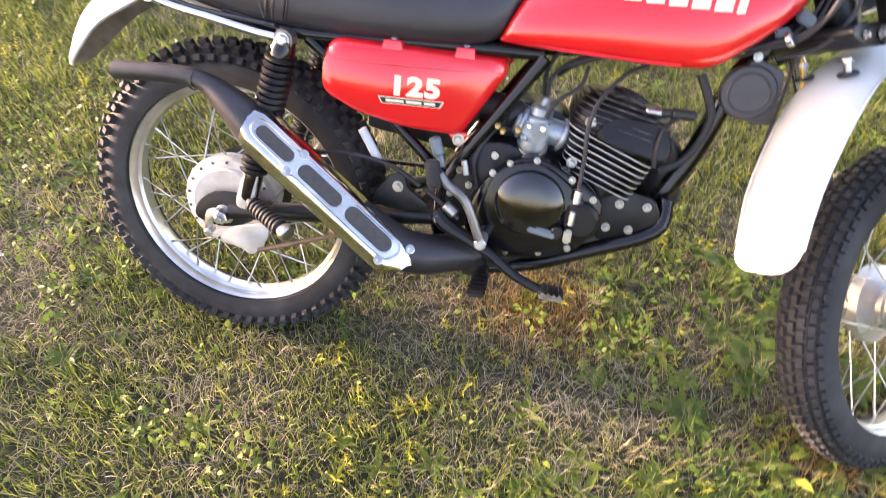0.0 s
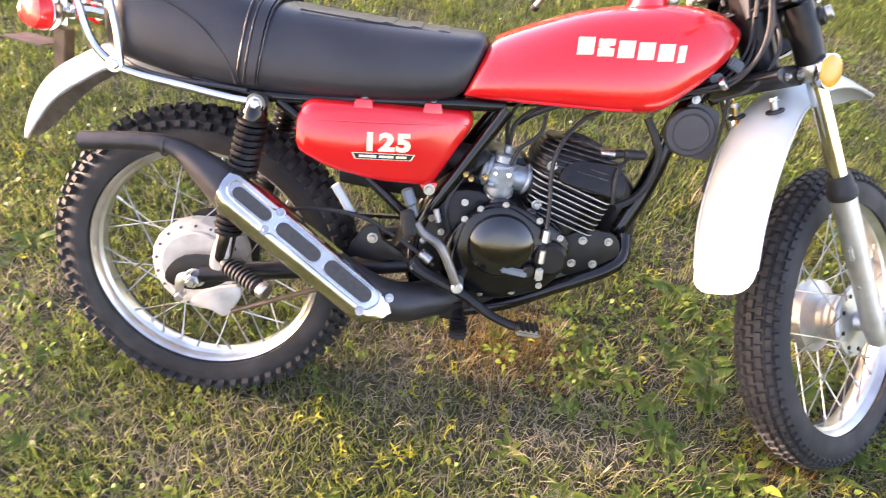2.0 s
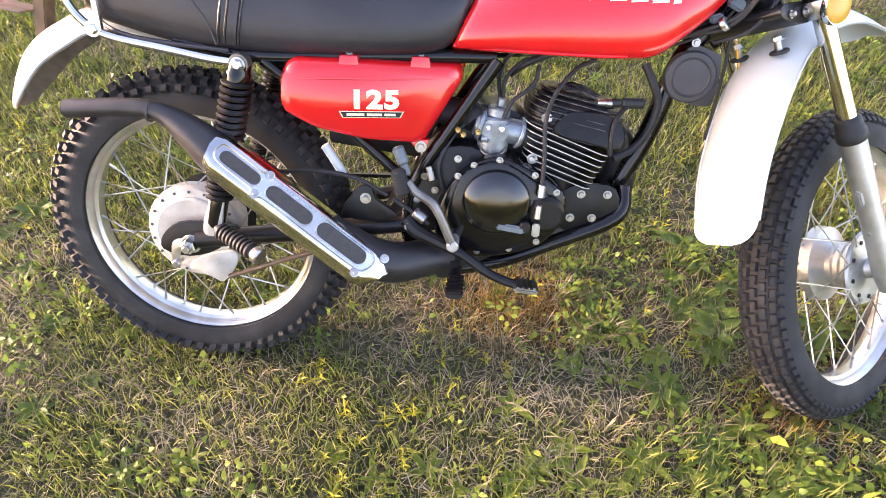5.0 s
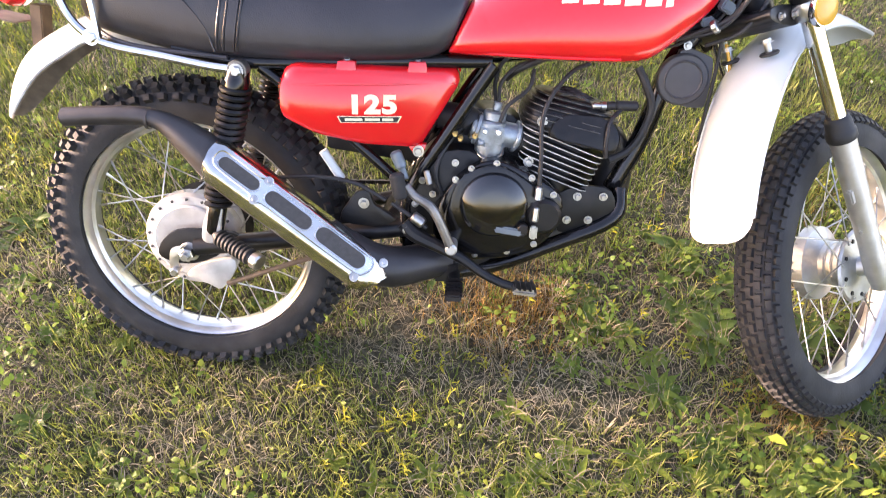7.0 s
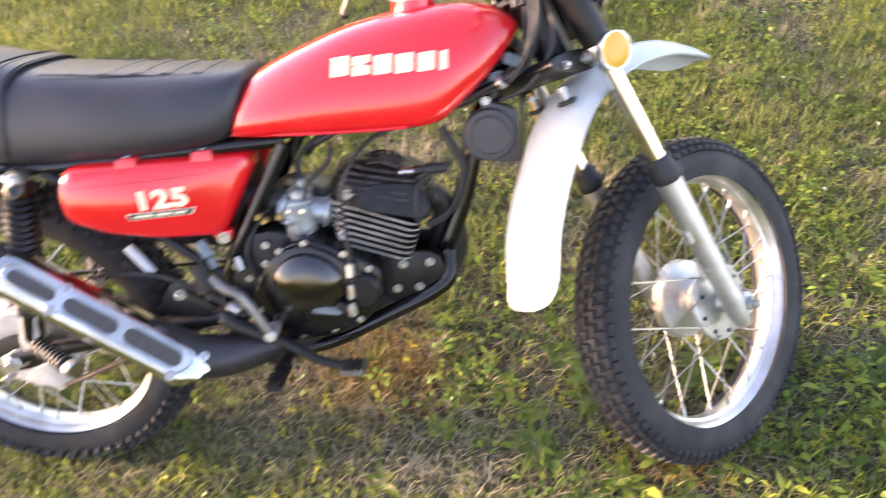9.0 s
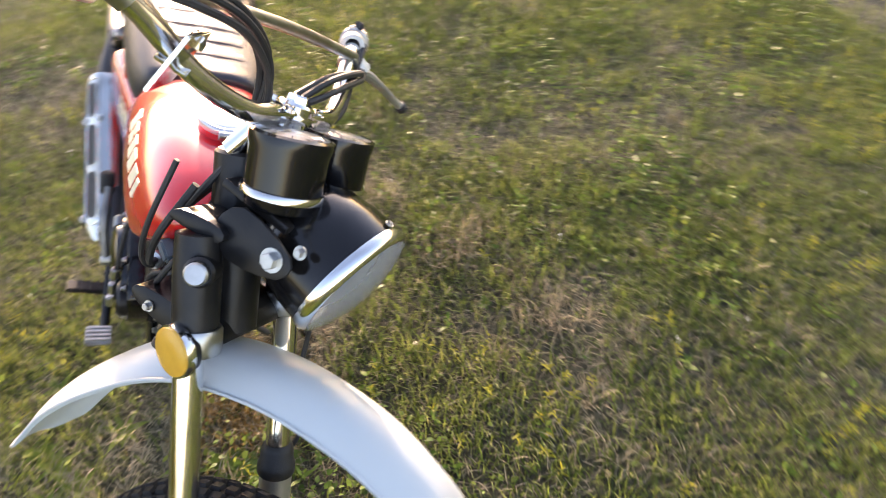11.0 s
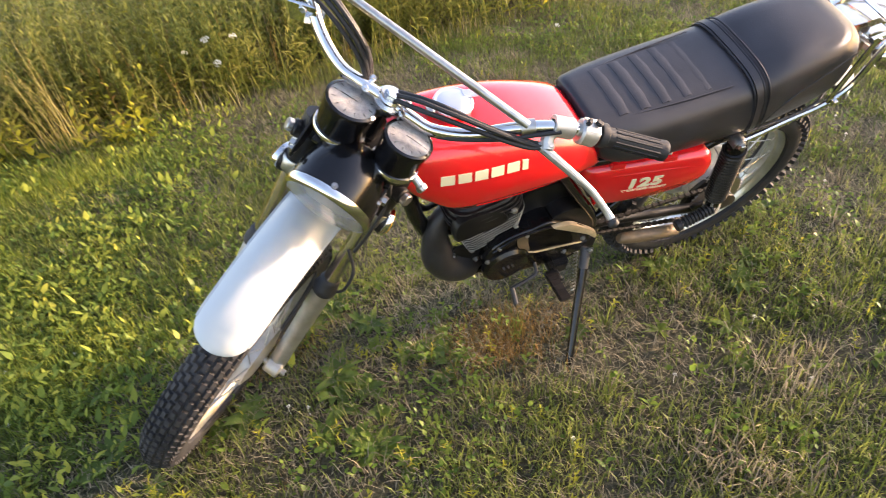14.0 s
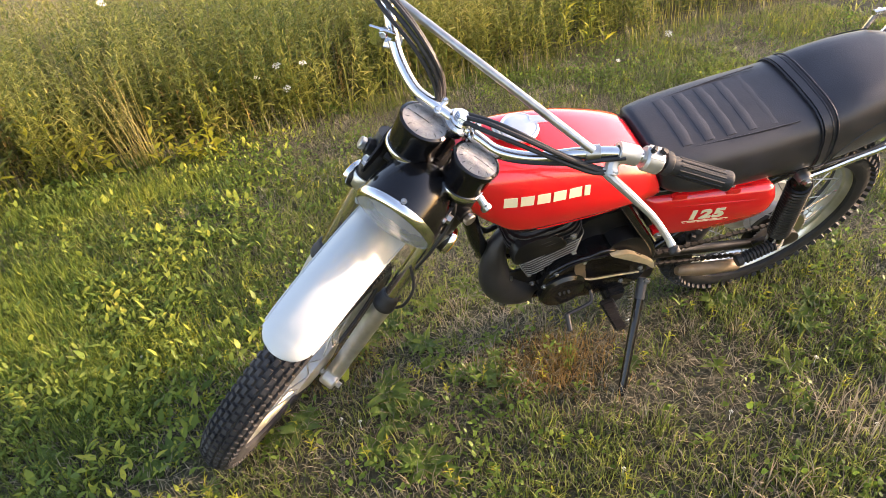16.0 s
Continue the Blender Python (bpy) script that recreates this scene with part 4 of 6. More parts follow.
for rr, nm in ((run, "drive_chain"), (run2, "drive_chain")):
    links = bmesh.new()
    for i, (a, b) in enumerate(zip(rr, rr[1:])):
        ang = math.atan2((b - a).z, (b - a).x)
        bmesh.ops.create_cube(links, size=1, matrix=Matrix.Translation((a + b) / 2 + Vector((0, .001, 0))) @ Matrix.Rotation(-ang, 4, "Y") @ Matrix.Diagonal((.0125, .010 if i % 2 else .006, .008 if i % 2 else .006, 1)))
    part(nm, links, OILY, moto, "oily drive chain")
part("chain_guard", tube([(.350, .110, .350), (.335, .112, .344), (.25, .116, .323), (.155, .118, .300)], [.009, .015, .018, .016], 14, 4), TAN, moto, "dull tan chain guard tube")
part("brake_rod", tube([(.43, -.10, .345), (.33, -.10, .33), (.24, -.10, .306), (.075, -.092, .238)], .0055, 8, 4), RUSTY, moto)

# rear mudguard, rack and lights
TAIL = [(.06, .690), (.0, .715), (-.09, .742), (-.16, .738), (-.218, .713), (-.268, .684), (-.305, .650), (-.333, .605), (-.352, .562), (-.360, .543)]
TAIL_W = [.062, .062, .063, .063, .062, .060, .056, .048, .034, .016]
TAIL_R = [.03, .03, .036, .042, .046, .047, .045, .036, .02, .008]
rear_guard = part("rear_mudguard", strip(TAIL[::-1], TAIL_W[::-1], TAIL_R[::-1], 15), WHITE, moto, "white plastic rear mudguard with muddy underside", ID, 60)
part("muddy_underside", strip([(x + .0035, z - .0035) for x, z in TAIL[::-1]], [w * .955 for w in TAIL_W[::-1]], TAIL_R[::-1], 15, 5, .001), MUD, rear_guard, "brown mud caked under the guard", ID, 60)
rack = part("luggage_rack", merged(*[tube([(.150, sy * .130, .672), (.10, sy * .128, .676), (.02, sy * .124, .688), (-.06, sy * .122, .700), (-.105, sy * .12, .716), (-.14, sy * .118, .755), (-.165, sy * .112, .835), (-.20, sy * .105, .90)], .0075, 10, 5) for sy in SIDES]), CHROME, moto, "chrome luggage rack behind the seat")
for sy in SIDES:
    part("rack_stay", tube([(-.088, sy * .122, .712), (-.092, sy * .121, .78), (-.108, sy * .118, .89)], .006, 8, 4), CHROME, rack)
    part("rack_bolt", bolt((-.098, sy * .128, .715), .009, (0, sy, 0), .008), CHROME, rack)
    part("rack_rail", tube([(-.09, sy * .115, .885), (-.20, sy * .108, .895), (-.30, sy * .09, .90), (-.345, sy * .04, .90), (-.35, 0, .90)], .006, 8, 5), CHROME, rack)
part("rack_plate", prism([(-.105, .842), (-.105, .846), (-.30, .850), (-.30, .846)], -.035, .035, .001), CHROME, rack)
for x in (-.16, -.24):
    part("rack_rung", cyl((x, -.105, .895), (x, .105, .895), .0055, 8), CHROME, rack)
tail = part("tail_lamp", merged(box((-.255, 0, .788), (.075, .075, .05), pose(0, 0, 0, 0, 6, 0), .014), tube([(-.10, 0, .76), (-.17, 0, .785), (-.23, 0, .79)], .012, 8, 3)), CHROME, moto, "chrome tail lamp with a red lens")
part("lens", lathe([(.028, 0), (.030, .006), (.029, .022), (.024, .032), (.013, .037), (0, .038)], (-.292, 0, .780), (-1, 0, -.1), 28), REDLENS, tail, "round red tail lamp lens")
part("plate_post", box((-.260, 0, .715), (.022, .034, .075), pose(0, 0, 0, 0, 8, 0), .002), RUSTY, tail, "rusty brown plate post")
part("plate_bracket", merged(box((-.318, 0, .728), (.072, .08, .003), pose(0, 0, 0, 0, 10, 0), .001), cyl((-.335, 0, .725), (-.335, 0, .732), .006, 10)), MUD, tail, "dull brown plate bracket")
for sy in SIDES:
    c = Vector((-.226, sy * .095, .790))
    ax = (-.45, -.85, .1) if sy < 0 else (-1, .1, -.1)
    sig = part("turn_signal", lathe([(0, -.03), (.014, -.028), (.028, -.014), (.034, -.004), (.035, .004), (.032, .006), (0, .006)], c, ax, 24), CHROME, moto, "chrome rear turn signal with a red-orange lens")
    part("lens", lathe([(.0335, .004), (.034, .016), (.029, .026), (.014, .031), (0, .0315)], c, ax, 24), REDLENS, sig)
    part("stalk", cyl((-.225, sy * .02, .782), c, .008, 10), CHROME, sig)

# exhaust
BASE[0] = MID
EX = [(.78, 0, .575), (.818, .012, .548), (.832, .03, .495), (.822, .043, .425), (.768, .043, .369), (.67, .008, .331), (.56, -.045, .318), (.47, -.098, .315), (.385, -.132, .316), (.285, -.142, .366), (.185, -.147, .440), (.105, -.149, .503), (.052, -.15, .550), (.0, -.15, .584), (-.06, -.15, .590), (-.168, -.15, .582)]
exh = part("exhaust", tube(EX, [.020, .022, .032, .043, .043, .034, .033, .036, .040, .042, .042, .040, .030, .0175, .0165, .0165], 20, 5), HEAT, moto, "black expansion-chamber exhaust running up beside the wheel")
part("exhaust_clamp", lathe([(.017, -.0025), (.0188, -.0025), (.0188, .0025), (.017, .0025)], (-.018, -.15, .586), (1, 0, -.06), 18, True), HEAT, exh)
# black disc on the closed pipe end paints the dark inside
part("tail_bore", lathe([(.0145, 0), (.0145, .004), (0, .003)], (-.1665, -.15, .582), (-1, 0, -.08), 16), SATIN, exh)
# heat shield on the muffler
S0, S1 = Vector((.100, -.188, .542)), Vector((.372, -.182, .327))
su = (S1 - S0).normalized()
sv = Vector((-su.z, 0, su.x))
if sv.z < 0:
    sv = -sv
sn = (Vector((0, -.77, 0)) + sv * .64).normalized()
sv = (sv * .77 + Vector((0, .64, 0))).normalized()
SL = (S1 - S0).length


def on_shield(u, v, h=0.0):
    return S0 + su * u + sv * v + sn * h


# folded section: lower flange, flat face, upper flange
SECTION = [(-.041, -.026), (-.036, -.013), (-.030, -.004), (-.025, -.0005), (-.012, .0012), (0, .0016), (.012, .0012), (.024, -.0005), (.028, -.003), (.037, -.013), (.046, -.027)]
rings = []
for i in range(25):
    f = i / 24
    e = min(1.0, f * 9 + .72, math.sqrt((1 - f) * 14) * .62 + .38)
    row = []
    for v, h in SECTION:
        u = -.006 + .20 * max(0, -v) + f * (SL + .030 + .26 * v)
        row.append((u, v * e, h - (1 - e) * .006))
    rings.append([on_shield(*q) for q in row] + [on_shield(u, v * .97, h - .003) for u, v, h in row[::-1]])
shield = part("heat_shield", loft(rings), BRIGHT, exh, "chrome heat shield with three dark slots")
for a, b, w, c in ((.017, .098, .0125, -.001), (.113, .209, .0145, -.001), (.221, .328, .0160, .001)):
    loopz = [(a + w + (b - a - 2 * w) * t, c + w) for t in (0, .5, 1)] + [(b - w + w * math.cos(q), c + w * math.sin(q)) for q in (1.2, .8, .4, 0, -.4, -.8, -1.2)] + [(a + w + (b - a - 2 * w) * t, c - w) for t in (1, .5, 0)] + [(a + w + w * math.cos(q), c + w * math.sin(q)) for q in (4.34, 3.94, 3.54, 3.14, 2.74, 2.34, 1.94)]
    bm = bmesh.new()
    bm.faces.new([bm.verts.new(on_shield(u, v, .0021)) for u, v in loopz])
    bmesh.ops.triangulate(bm, faces=bm.faces)
    part("slot_mesh", bm, GREYMESH, shield, "dark grey mesh behind the slot")
    pts = [on_shield(u, v, .0018) for u, v in loopz]
    part("slot_rim", tube(pts + [pts[0]], .0015, 6, 1), BRIGHT, shield)
# raised bead round all the slots, looping over the middle bolts
bead = [(.008, -.006), (.008, .006), (.016, .0165), (.05, .0175), (.088, .0175), (.098, .0235), (.108, .0235), (.118, .0195), (.20, .0205), (.30, .0215), (.333, .019), (.342, .006), (.336, -.012), (.322, -.0195), (.25, -.0205), (.17, -.0195), (.118, -.0195), (.108, -.0265), (.098, -.0265), (.088, -.0185), (.04, -.017), (.016, -.014), (.008, -.006)]
part("shield_bead", tube([on_shield(u, v, .0012) for u, v in bead], .0019, 6, 3), BRIGHT, shield)
for u, v in ((.104, .0205), (.103, -.0225), (SL + .008, .027), (SL - .022, -.0275)):
    part("shield_bolt", merged(lathe([(0, 0), (.0085, 0), (.0085, .002), (.006, .003), (0, .003)], on_shield(u, v, 0), sn, 18), bolt(on_shield(u, v, .002), .0045, sn, .004)), STEELY, shield)

# engine
CY = Vector((.34, 0, .94)).normalized()
CX = Vector((.94, 0, -.34)).normalized()
CB = Vector((.690, 0, .462))


def fin_ring(h, sx, sy, r=.022, cx=0.0):
    out = []
    for qx, qy in ((1, 1), (-1, 1), (-1, -1), (1, -1)):
        for t in range(6):
            a = math.atan2(qy, qx) - radians(45) + radians(18) * t
            out.append((cx + qx * (sx - r) + r * math.cos(a), qy * (sy - r) + r * math.sin(a)))
    return [CB + CY * h + CX * x + Vector((0, y, 0)) for x, y in out]


HY = Vector((.20, 0, .98)).normalized()
HX = Vector((.98, 0, -.20)).normalized()


def head_ring(h, sx, sy, r, cx):
    return [CB + CY * .098 + HY * (h - .098) + HX * q.x + Vector((0, q.y, 0)) for q in [Vector(((p - CB).dot(CX), p.y, 0)) for p in fin_ring(0, sx, sy, r, cx)]]


def fin(h, sx, sy, thick, r=.022, cx=0.0):
    return loft([fin_ring(h, sx, sy, r, cx), fin_ring(h + thick, sx, sy, r, cx)])


engine = part("engine_case", prism(rounded([(.495, .455), (.53, .50), (.585, .528), (.66, .50), (.715, .46), (.705, .395), (.66, .352), (.58, .330), (.50, .335), (.478, .39)], 4), -.112, .10, .014, 3), BLACK, moto, "black two-stroke engine case")
part("gearbox", prism(rounded([(.425, .40), (.43, .46), (.455, .505), (.50, .535), (.555, .53), (.57, .47), (.52, .38), (.45, .365)], 3), -.085, .09, .012), SATIN, engine, "black gearbox casting")
part("cylinder", loft([fin_ring(h, .056, .058, .03, -.006) for h in (-.02, .05, .11)]), SATIN, engine)
for i in range(7):
    h = .024 + .0118 * i
    sx, sy, cx = .070 + .0022 * i, .074 + .0008 * i, .001 - .0022 * i
    f = part("cooling_fin", fin(h, sx, sy, .0030, .024, cx), SATIN, engine)
    part("bare_edge", fin(h + .0006, sx + .0007, sy + .0007, .0018, .0245, cx), WORN_ALU, f, "bare aluminium fin edge")
# the head: finned black dome with a smooth panel on its side
DOME = [(.100, .080, .077, -.010), (.110, .086, .079, -.009), (.120, .090, .080, -.008), (.130, .092, .080, -.007), (.140, .091, .077, -.007), (.150, .088, .072, -.007), (.159, .082, .064, -.008), (.167, .073, .053, -.009)]
part("cylinder_head", loft([head_ring(h + .001, sx - .003, sy - .003, min(.046, sy - .006), cx) for h, sx, sy, cx in DOME] + [head_ring(.173, .060, .040, .034, -.010), head_ring(.176, .03, .02, .016, -.010)]), SATIN, engine, "black finned cylinder head")
for h, sx, sy, cx in DOME:
    part("head_fin", loft([head_ring(h, sx, sy, min(.046, sy - .004), cx), head_ring(h + .0036, sx - .001, sy - .001, min(.046, sy - .005), cx)]), SATIN, engine)
    part("worn_edge", loft([head_ring(h + .0008, sx + .0006, sy + .0006, min(.0465, sy - .004), cx), head_ring(h + .0022, sx + .0006, sy + .0006, min(.0465, sy - .004), cx)]), WORN_FIN, engine)
for i in range(5):
    y = -.036 + .018 * i
    q = .056 - .02 * abs(i - 2) ** 1.3 / 2.4
    part("crown_fin", tube([CB + CY * .098 + HY * (hh - .098) + HX * (x * q / .056 - .01) + Vector((0, y, 0)) for x, hh in ((-.060, .165), (-.035, .1755), (0, .179), (.035, .1755), (.060, .165))], .0022, 6, 4), WORN_FIN, engine)
panel = rounded([(-.040, .110), (.02, .108), (.078, .108), (.088, .122), (.082, .146), (.058, .164), (.0, .160), (-.034, .146)], 4)
for sy in SIDES:
    rg = []
    for k, y in ((1.0, .058), (1.0, .0765), (.95, .0835), (.85, .0855)):
        rg.append([CB + CY * .098 + HX * (.020 + (x - .024) * k) + HY * (.031 + (h - .135) * k) + Vector((0, sy * (y - max(0, h - .128) * .33), 0)) for x, h in panel])
    part("head_panel", loft(rg), SATIN, engine, "smooth black side of the cylinder head")
    part("head_bolt", bolt(CB + CX * -.066 + CY * .118 + Vector((0, sy * .077, 0)), .0065, (0, sy, 0), .007), STEELY, engine)
    part("head_bolt", bolt(CB + CX * -.056 + CY * .038 + Vector((0, sy * .070, 0)), .0065, (0, sy, 0), .010), STEELY, engine)
part("plug_cap", merged(cyl((.782, -.049, .622), (.80, -.047, .623), .008, 12, .002), cyl((.80, -.047, .623), (.842, -.038, .622), .0095, 12, .003)), GRIP, moto, "black rubber plug cap")
part("hose_joint", merged(cyl((.757, -.052, .622), (.775, -.050, .622), .006, 12, .002), cyl((.773, -.050, .622), (.782, -.049, .622), .0085, 12)), STEELY, moto, "small silver hose joint")
clutch = part("clutch_cover", lathe([(.063, 0), (.0635, .010), (.060, .020), (.050, .0265), (.03, .030), (0, .031)], (.589, -.110, .447), (0, -1, 0), 40), GLOSS, engine, "gloss black round clutch cover")
part("case_rim", lathe([(.062, -.004), (.070, -.004), (.070, .006), (.066, .010), (.062, .008)], (.589, -.110, .447), (0, -1, 0), 40, True), BLACK, engine)
part("right_case", prism(rounded([(.508, .45), (.53, .50), (.59, .522), (.655, .49), (.69, .45), (.685, .40), (.65, .365), (.585, .345), (.515, .352), (.495, .395)], 4), -.122, -.10, .008, 2), BLACK, engine)
part("oil_pump", merged(cyl((.682, -.10, .430), (.682, -.128, .430), .033, 26, .006), box((.62, -.130, .405), (.07, .012, .018), pose(0, 0, 0, 0, 8, 0), .004), cyl((.645, -.125, .408), (.645, -.140, .408), .010, 14, .002)), SATIN, engine)
part("pump_body", merged(box((.618, -.137, .404), (.052, .008, .014), pose(0, 0, 0, 0, 8, 0), .003)), BLUEGREY, engine, "blue-grey worn patch bracket")
for x, z in ((.517, .49), (.545, .512), (.59, .524), (.655, .50), (.697, .47), (.70, .42), (.67, .37), (.62, .352), (.56, .342), (.51, .36), (.497, .40), (.53, .47)):
    part("case_screw", bolt((x, -.114, z), .0042, (0, -1, 0), .007), STEELY, engine)
cable([(.745, -.045, .695), (.712, -.065, .682), (.678, -.095, .645), (.664, -.110, .600), (.667, -.122, .54), (.668, -.128, .49)], .0040)
cable([(.815, -.045, .62), (.79, -.075, .60), (.785, -.085, .565), (.788, -.082, .535)], .0042)
cable([(.835, -.03, .69), (.852, -.038, .66), (.868, -.036, .62), (.858, -.036, .57), (.835, -.036, .535), (.80, -.05, .52)], .0075, None, "thick black rubber tube")
cable([(.972, -.03, .74), (.972, -.03, .68), (.968, -.03, .60), (.966, -.03, .56)], .0032)
part("cable_end", merged(cyl((.668, -.130, .49), (.667, -.134, .465), .0075, 10, .002), cyl((.666, -.135, .452), (.665, -.137, .425), .0065, 10, .002), box((.664, -.14, .405), (.014, .012, .026), ID, .003)), STEELY, moto)
# left side of the engine
part("left_case", prism(rounded([(.43, .385), (.47, .445), (.52, .49), (.58, .515), (.67, .515), (.725, .47), (.72, .385), (.66, .345), (.57, .325), (.46, .33)], 4), .060, .100, .012, 3), BLACK, engine, "black left crankcase cover")
part("generator_cover", lathe([(.062, 0), (.062, .014), (.055, .022), (.03, .024), (0, .024)], (.672, .090, .402), (0, 1, 0), 36), BLACK, engine)
part("sprocket_cover", merged(prism(rounded([(.422, .392), (.428, .424), (.478, .472), (.520, .506), (.570, .516), (.548, .498), (.505, .466), (.450, .424)], 2), .096, .110, .003)), SAND, engine, "tan sprocket guard")
part("cover_stain", prism(rounded([(.612, .428), (.640, .446), (.656, .500), (.634, .516), (.622, .470)], 2), .094, .1015, .002), TAN, engine)
for x, z in ((.50, .36), (.455, .40), (.70, .485), (.705, .352), (.725, .44), (.632, .505)):
    part("case_screw", bolt((x, .099, z), .005, (0, 1, 0), .006), STEELY, engine)
part("cover_rib", tube([(.46, .1005, .452), (.51, .1015, .494), (.58, .102, .512), (.66, .102, .512), (.715, .1005, .475)], .003, 8, 5), BLACK, engine)
part("cover_seam", tube([(.455, .1005, .381), (.52, .1015, .398), (.587, .1015, .411), (.613, .1015, .424), (.662, .1015, .460)], .0024, 8, 5), SAND, engine, "tan seam of the sprocket cover")
for i in range(3):
    part("cover_slot", box((.660 + .012 * i, .115, .408), (.006, .002, .018), pose(0, 0, 0, 0, 20, 0), .001), DARKGREY, engine)
gear = part("gear_lever", merged(tube([(.582, .095, .352), (.584, .118, .335), (.600, .124, .326), (.650, .130, .318), (.655, .132, .317)], .0048, 8, 4), cyl((.655, .128, .319), (.657, .166, .292), .0068, 12, .002)), HEAT, moto, "steel gear lever")
# carburettor and air hose
carb = part("carburettor", merged(cyl((.540, -.056, .575), (.632, -.048, .556), .0235, 18, .003), cyl((.578, -.055, .535), (.578, -.055, .590), .027, 20, .004), box((.578, -.075, .566), (.046, .016, .034), ID, .004), cyl((.548, -.055, .573), (.556, -.055, .571), .030, 20, .002), cyl((.620, -.049, .559), (.627, -.048, .557), .030, 20, .002), cyl((.555, -.078, .552), (.566, -.080, .552), .007, 10, .001)), BLUEALU, moto, "blue-grey cast carburettor")
part("float_bowl", lathe([(.028, 0), (.0285, -.008), (.027, -.026), (.020, -.036), (.008, -.040), (0, -.040)], (.576, -.056, .545), (0, 0, 1), 22), BLUEALU, carb, "rounded float bowl")
part("bowl_clip", tube([(.552, -.060, .545), (.555, -.080, .53), (.576, -.086, .522), (.597, -.080, .53), (.602, -.060, .545)], .0016, 6, 3), STEELY, carb)
part("carb_top", merged(cyl((.582, -.055, .588), (.584, -.055, .606), .021, 20, .003), cyl((.585, -.055, .606), (.588, -.055, .622), .008, 12, .002)), BLUEALU, carb)
for x, z in ((.512, .568), (.522, .560), (.548, .566)):
    part("brass_fitting", merged(cyl((x, -.078, z), (x, -.092, z), .0055, 6, .001), cyl((x, -.092, z), (x, -.098, z), .0032, 8)), BRASS, carb, "brass fitting")
for p, q, r_ in [((.590, -.080, .575), (.590, -.096, .575), .005), ((.566, -.080, .575), (.566, -.093, .575), .004), ((.60, -.07, .52), (.608, -.09, .515), .004)]:
    part("idle_screw", cyl(p, q, r_, 8, .001), CHROME, carb)
part("intake_block", prism(rounded([(.50, .50), (.50, .56), (.53, .60), (.60, .60), (.64, .57), (.65, .50)], 3), -.035, .05, .008), SATIN, carb)
part("air_hose", tube([(.545, -.055, .574), (.53, -.045, .585), (.47, -.03, .59), (.42, -.02, .60)], [.024, .027, .026, .028], 14, 4), GRIP, carb)
part("intake_rubber", cyl((.625, -.048, .557), (.668, -.03, .545), .025, 16, .004), GRIP, carb)
part("air_box", prism([(.27, .52), (.27, .685), (.49, .685), (.49, .60), (.44, .50)], -.06, .06, .01), SATIN, moto)
cable([(.588, -.055, .620), (.592, -.058, .66), (.63, -.052, .692), (.72, -.04, .705)], .0036)
cable([(.585, -.045, .61), (.58, -.05, .66), (.60, -.05, .70), (.66, -.04, .712)], .0036)
cable([(.60, -.03, .66), (.62, -.05, .68), (.66, -.055, .70), (.70, -.05, .715)], .006)
cable([(.50, -.085, .43), (.48, -.095, .50), (.51, -.07, .56), (.56, -.06, .60)], .004)
cable([(.39, -.118, .445), (.33, -.115, .475), (.25, -.105, .48), (.18, -.095, .47)], .0042)
cable([(.40, -.118, .440), (.44, -.122, .415), (.468, -.13, .398)], .0042)
for k in range(4):
    cable([(.47 + .02 * k, -.07 - .01 * k, .40 + .012 * k), (.485 + .015 * k, -.085, .44), (.505 + .012 * k, -.08, .47 + .01 * k), (.53, -.075, .50 + .012 * k)], .0034)
# rear brake switch and oil line
cable([(.648, -.05, .682), (.640, -.062, .65), (.605, -.072, .62), (.592, -.075, .59)], .0038)
for x, y, z in ((.455, -.092, .478), (.475, -.092, .452), (.515, -.092, .515), (.442, -.09, .43)):
    part("gearbox_screw", bolt((x, y, z), .0045, (0, -1, 0), .006), STEELY, engine)
part("cable_clamp", merged(cyl((.462, -.10, .50), (.470, -.105, .475), .006, 10, .001), box((.466, -.10, .488), (.012, .012, .008), ID, .002)), STEELY, moto)
part("brake_switch", merged(cyl((.272, -.098, .528), (.305, -.096, .474), .0085, 12, .001)), WHITE, moto, "pale brake light switch")
part("plug_cap", merged(cyl((.405, -.105, .535), (.418, -.108, .505), .011, 14, .003), cyl((.418, -.108, .505), (.425, -.11, .485), .007, 10, .001)), BLUEGREY, moto)
# kick starter, pedal, footrests, stand
kick = part("kick_starter", tube([(.515, -.150, .368), (.508, -.152, .385), (.488, -.154, .430), (.472, -.152, .452), (.445, -.150, .468), (.430, -.148, .486)], [.010, .009, .0085, .009, .008, .0075], 10, 5), GRIMY, moto, "grimy steel kick starter lever")
part("kick_boss", cyl((.515, -.118, .368), (.515, -.160, .368), .0115, 16, .003), ALU, kick)
part("kick_rubber", cyl((.412, -.150, .508), (.422, -.152, .462), .0135, 14, .004), RUBBER, kick)
pedal = part("brake_pedal", merged(tube([(.425, -.125, .405), (.445, -.13, .385), (.49, -.138, .366), (.535, -.142, .345), (.58, -.145, .315), (.625, -.148, .297), (.655, -.15, .294)], [.014, .015, .012, .010, .009, .009, .008], 10, 4)), SATIN, moto, "black brake pedal")
part("pedal_pad", merged(box((.655, -.158, .297), (.045, .045, .010), pose(0, 0, 0, 0, 4, 0), .003), *[box((.640 + .01 * i, -.158, .3035), (.004, .042, .005), ID, 0) for i in range(4)]), STEELY, pedal, "serrated steel pad")
part("rod_end", merged(cyl((.462, -.128, .405), (.440, -.126, .42), .011, 12, .003), cyl((.432, -.125, .395), (.432, -.140, .395), .010, 12, .003)), STEELY, pedal)
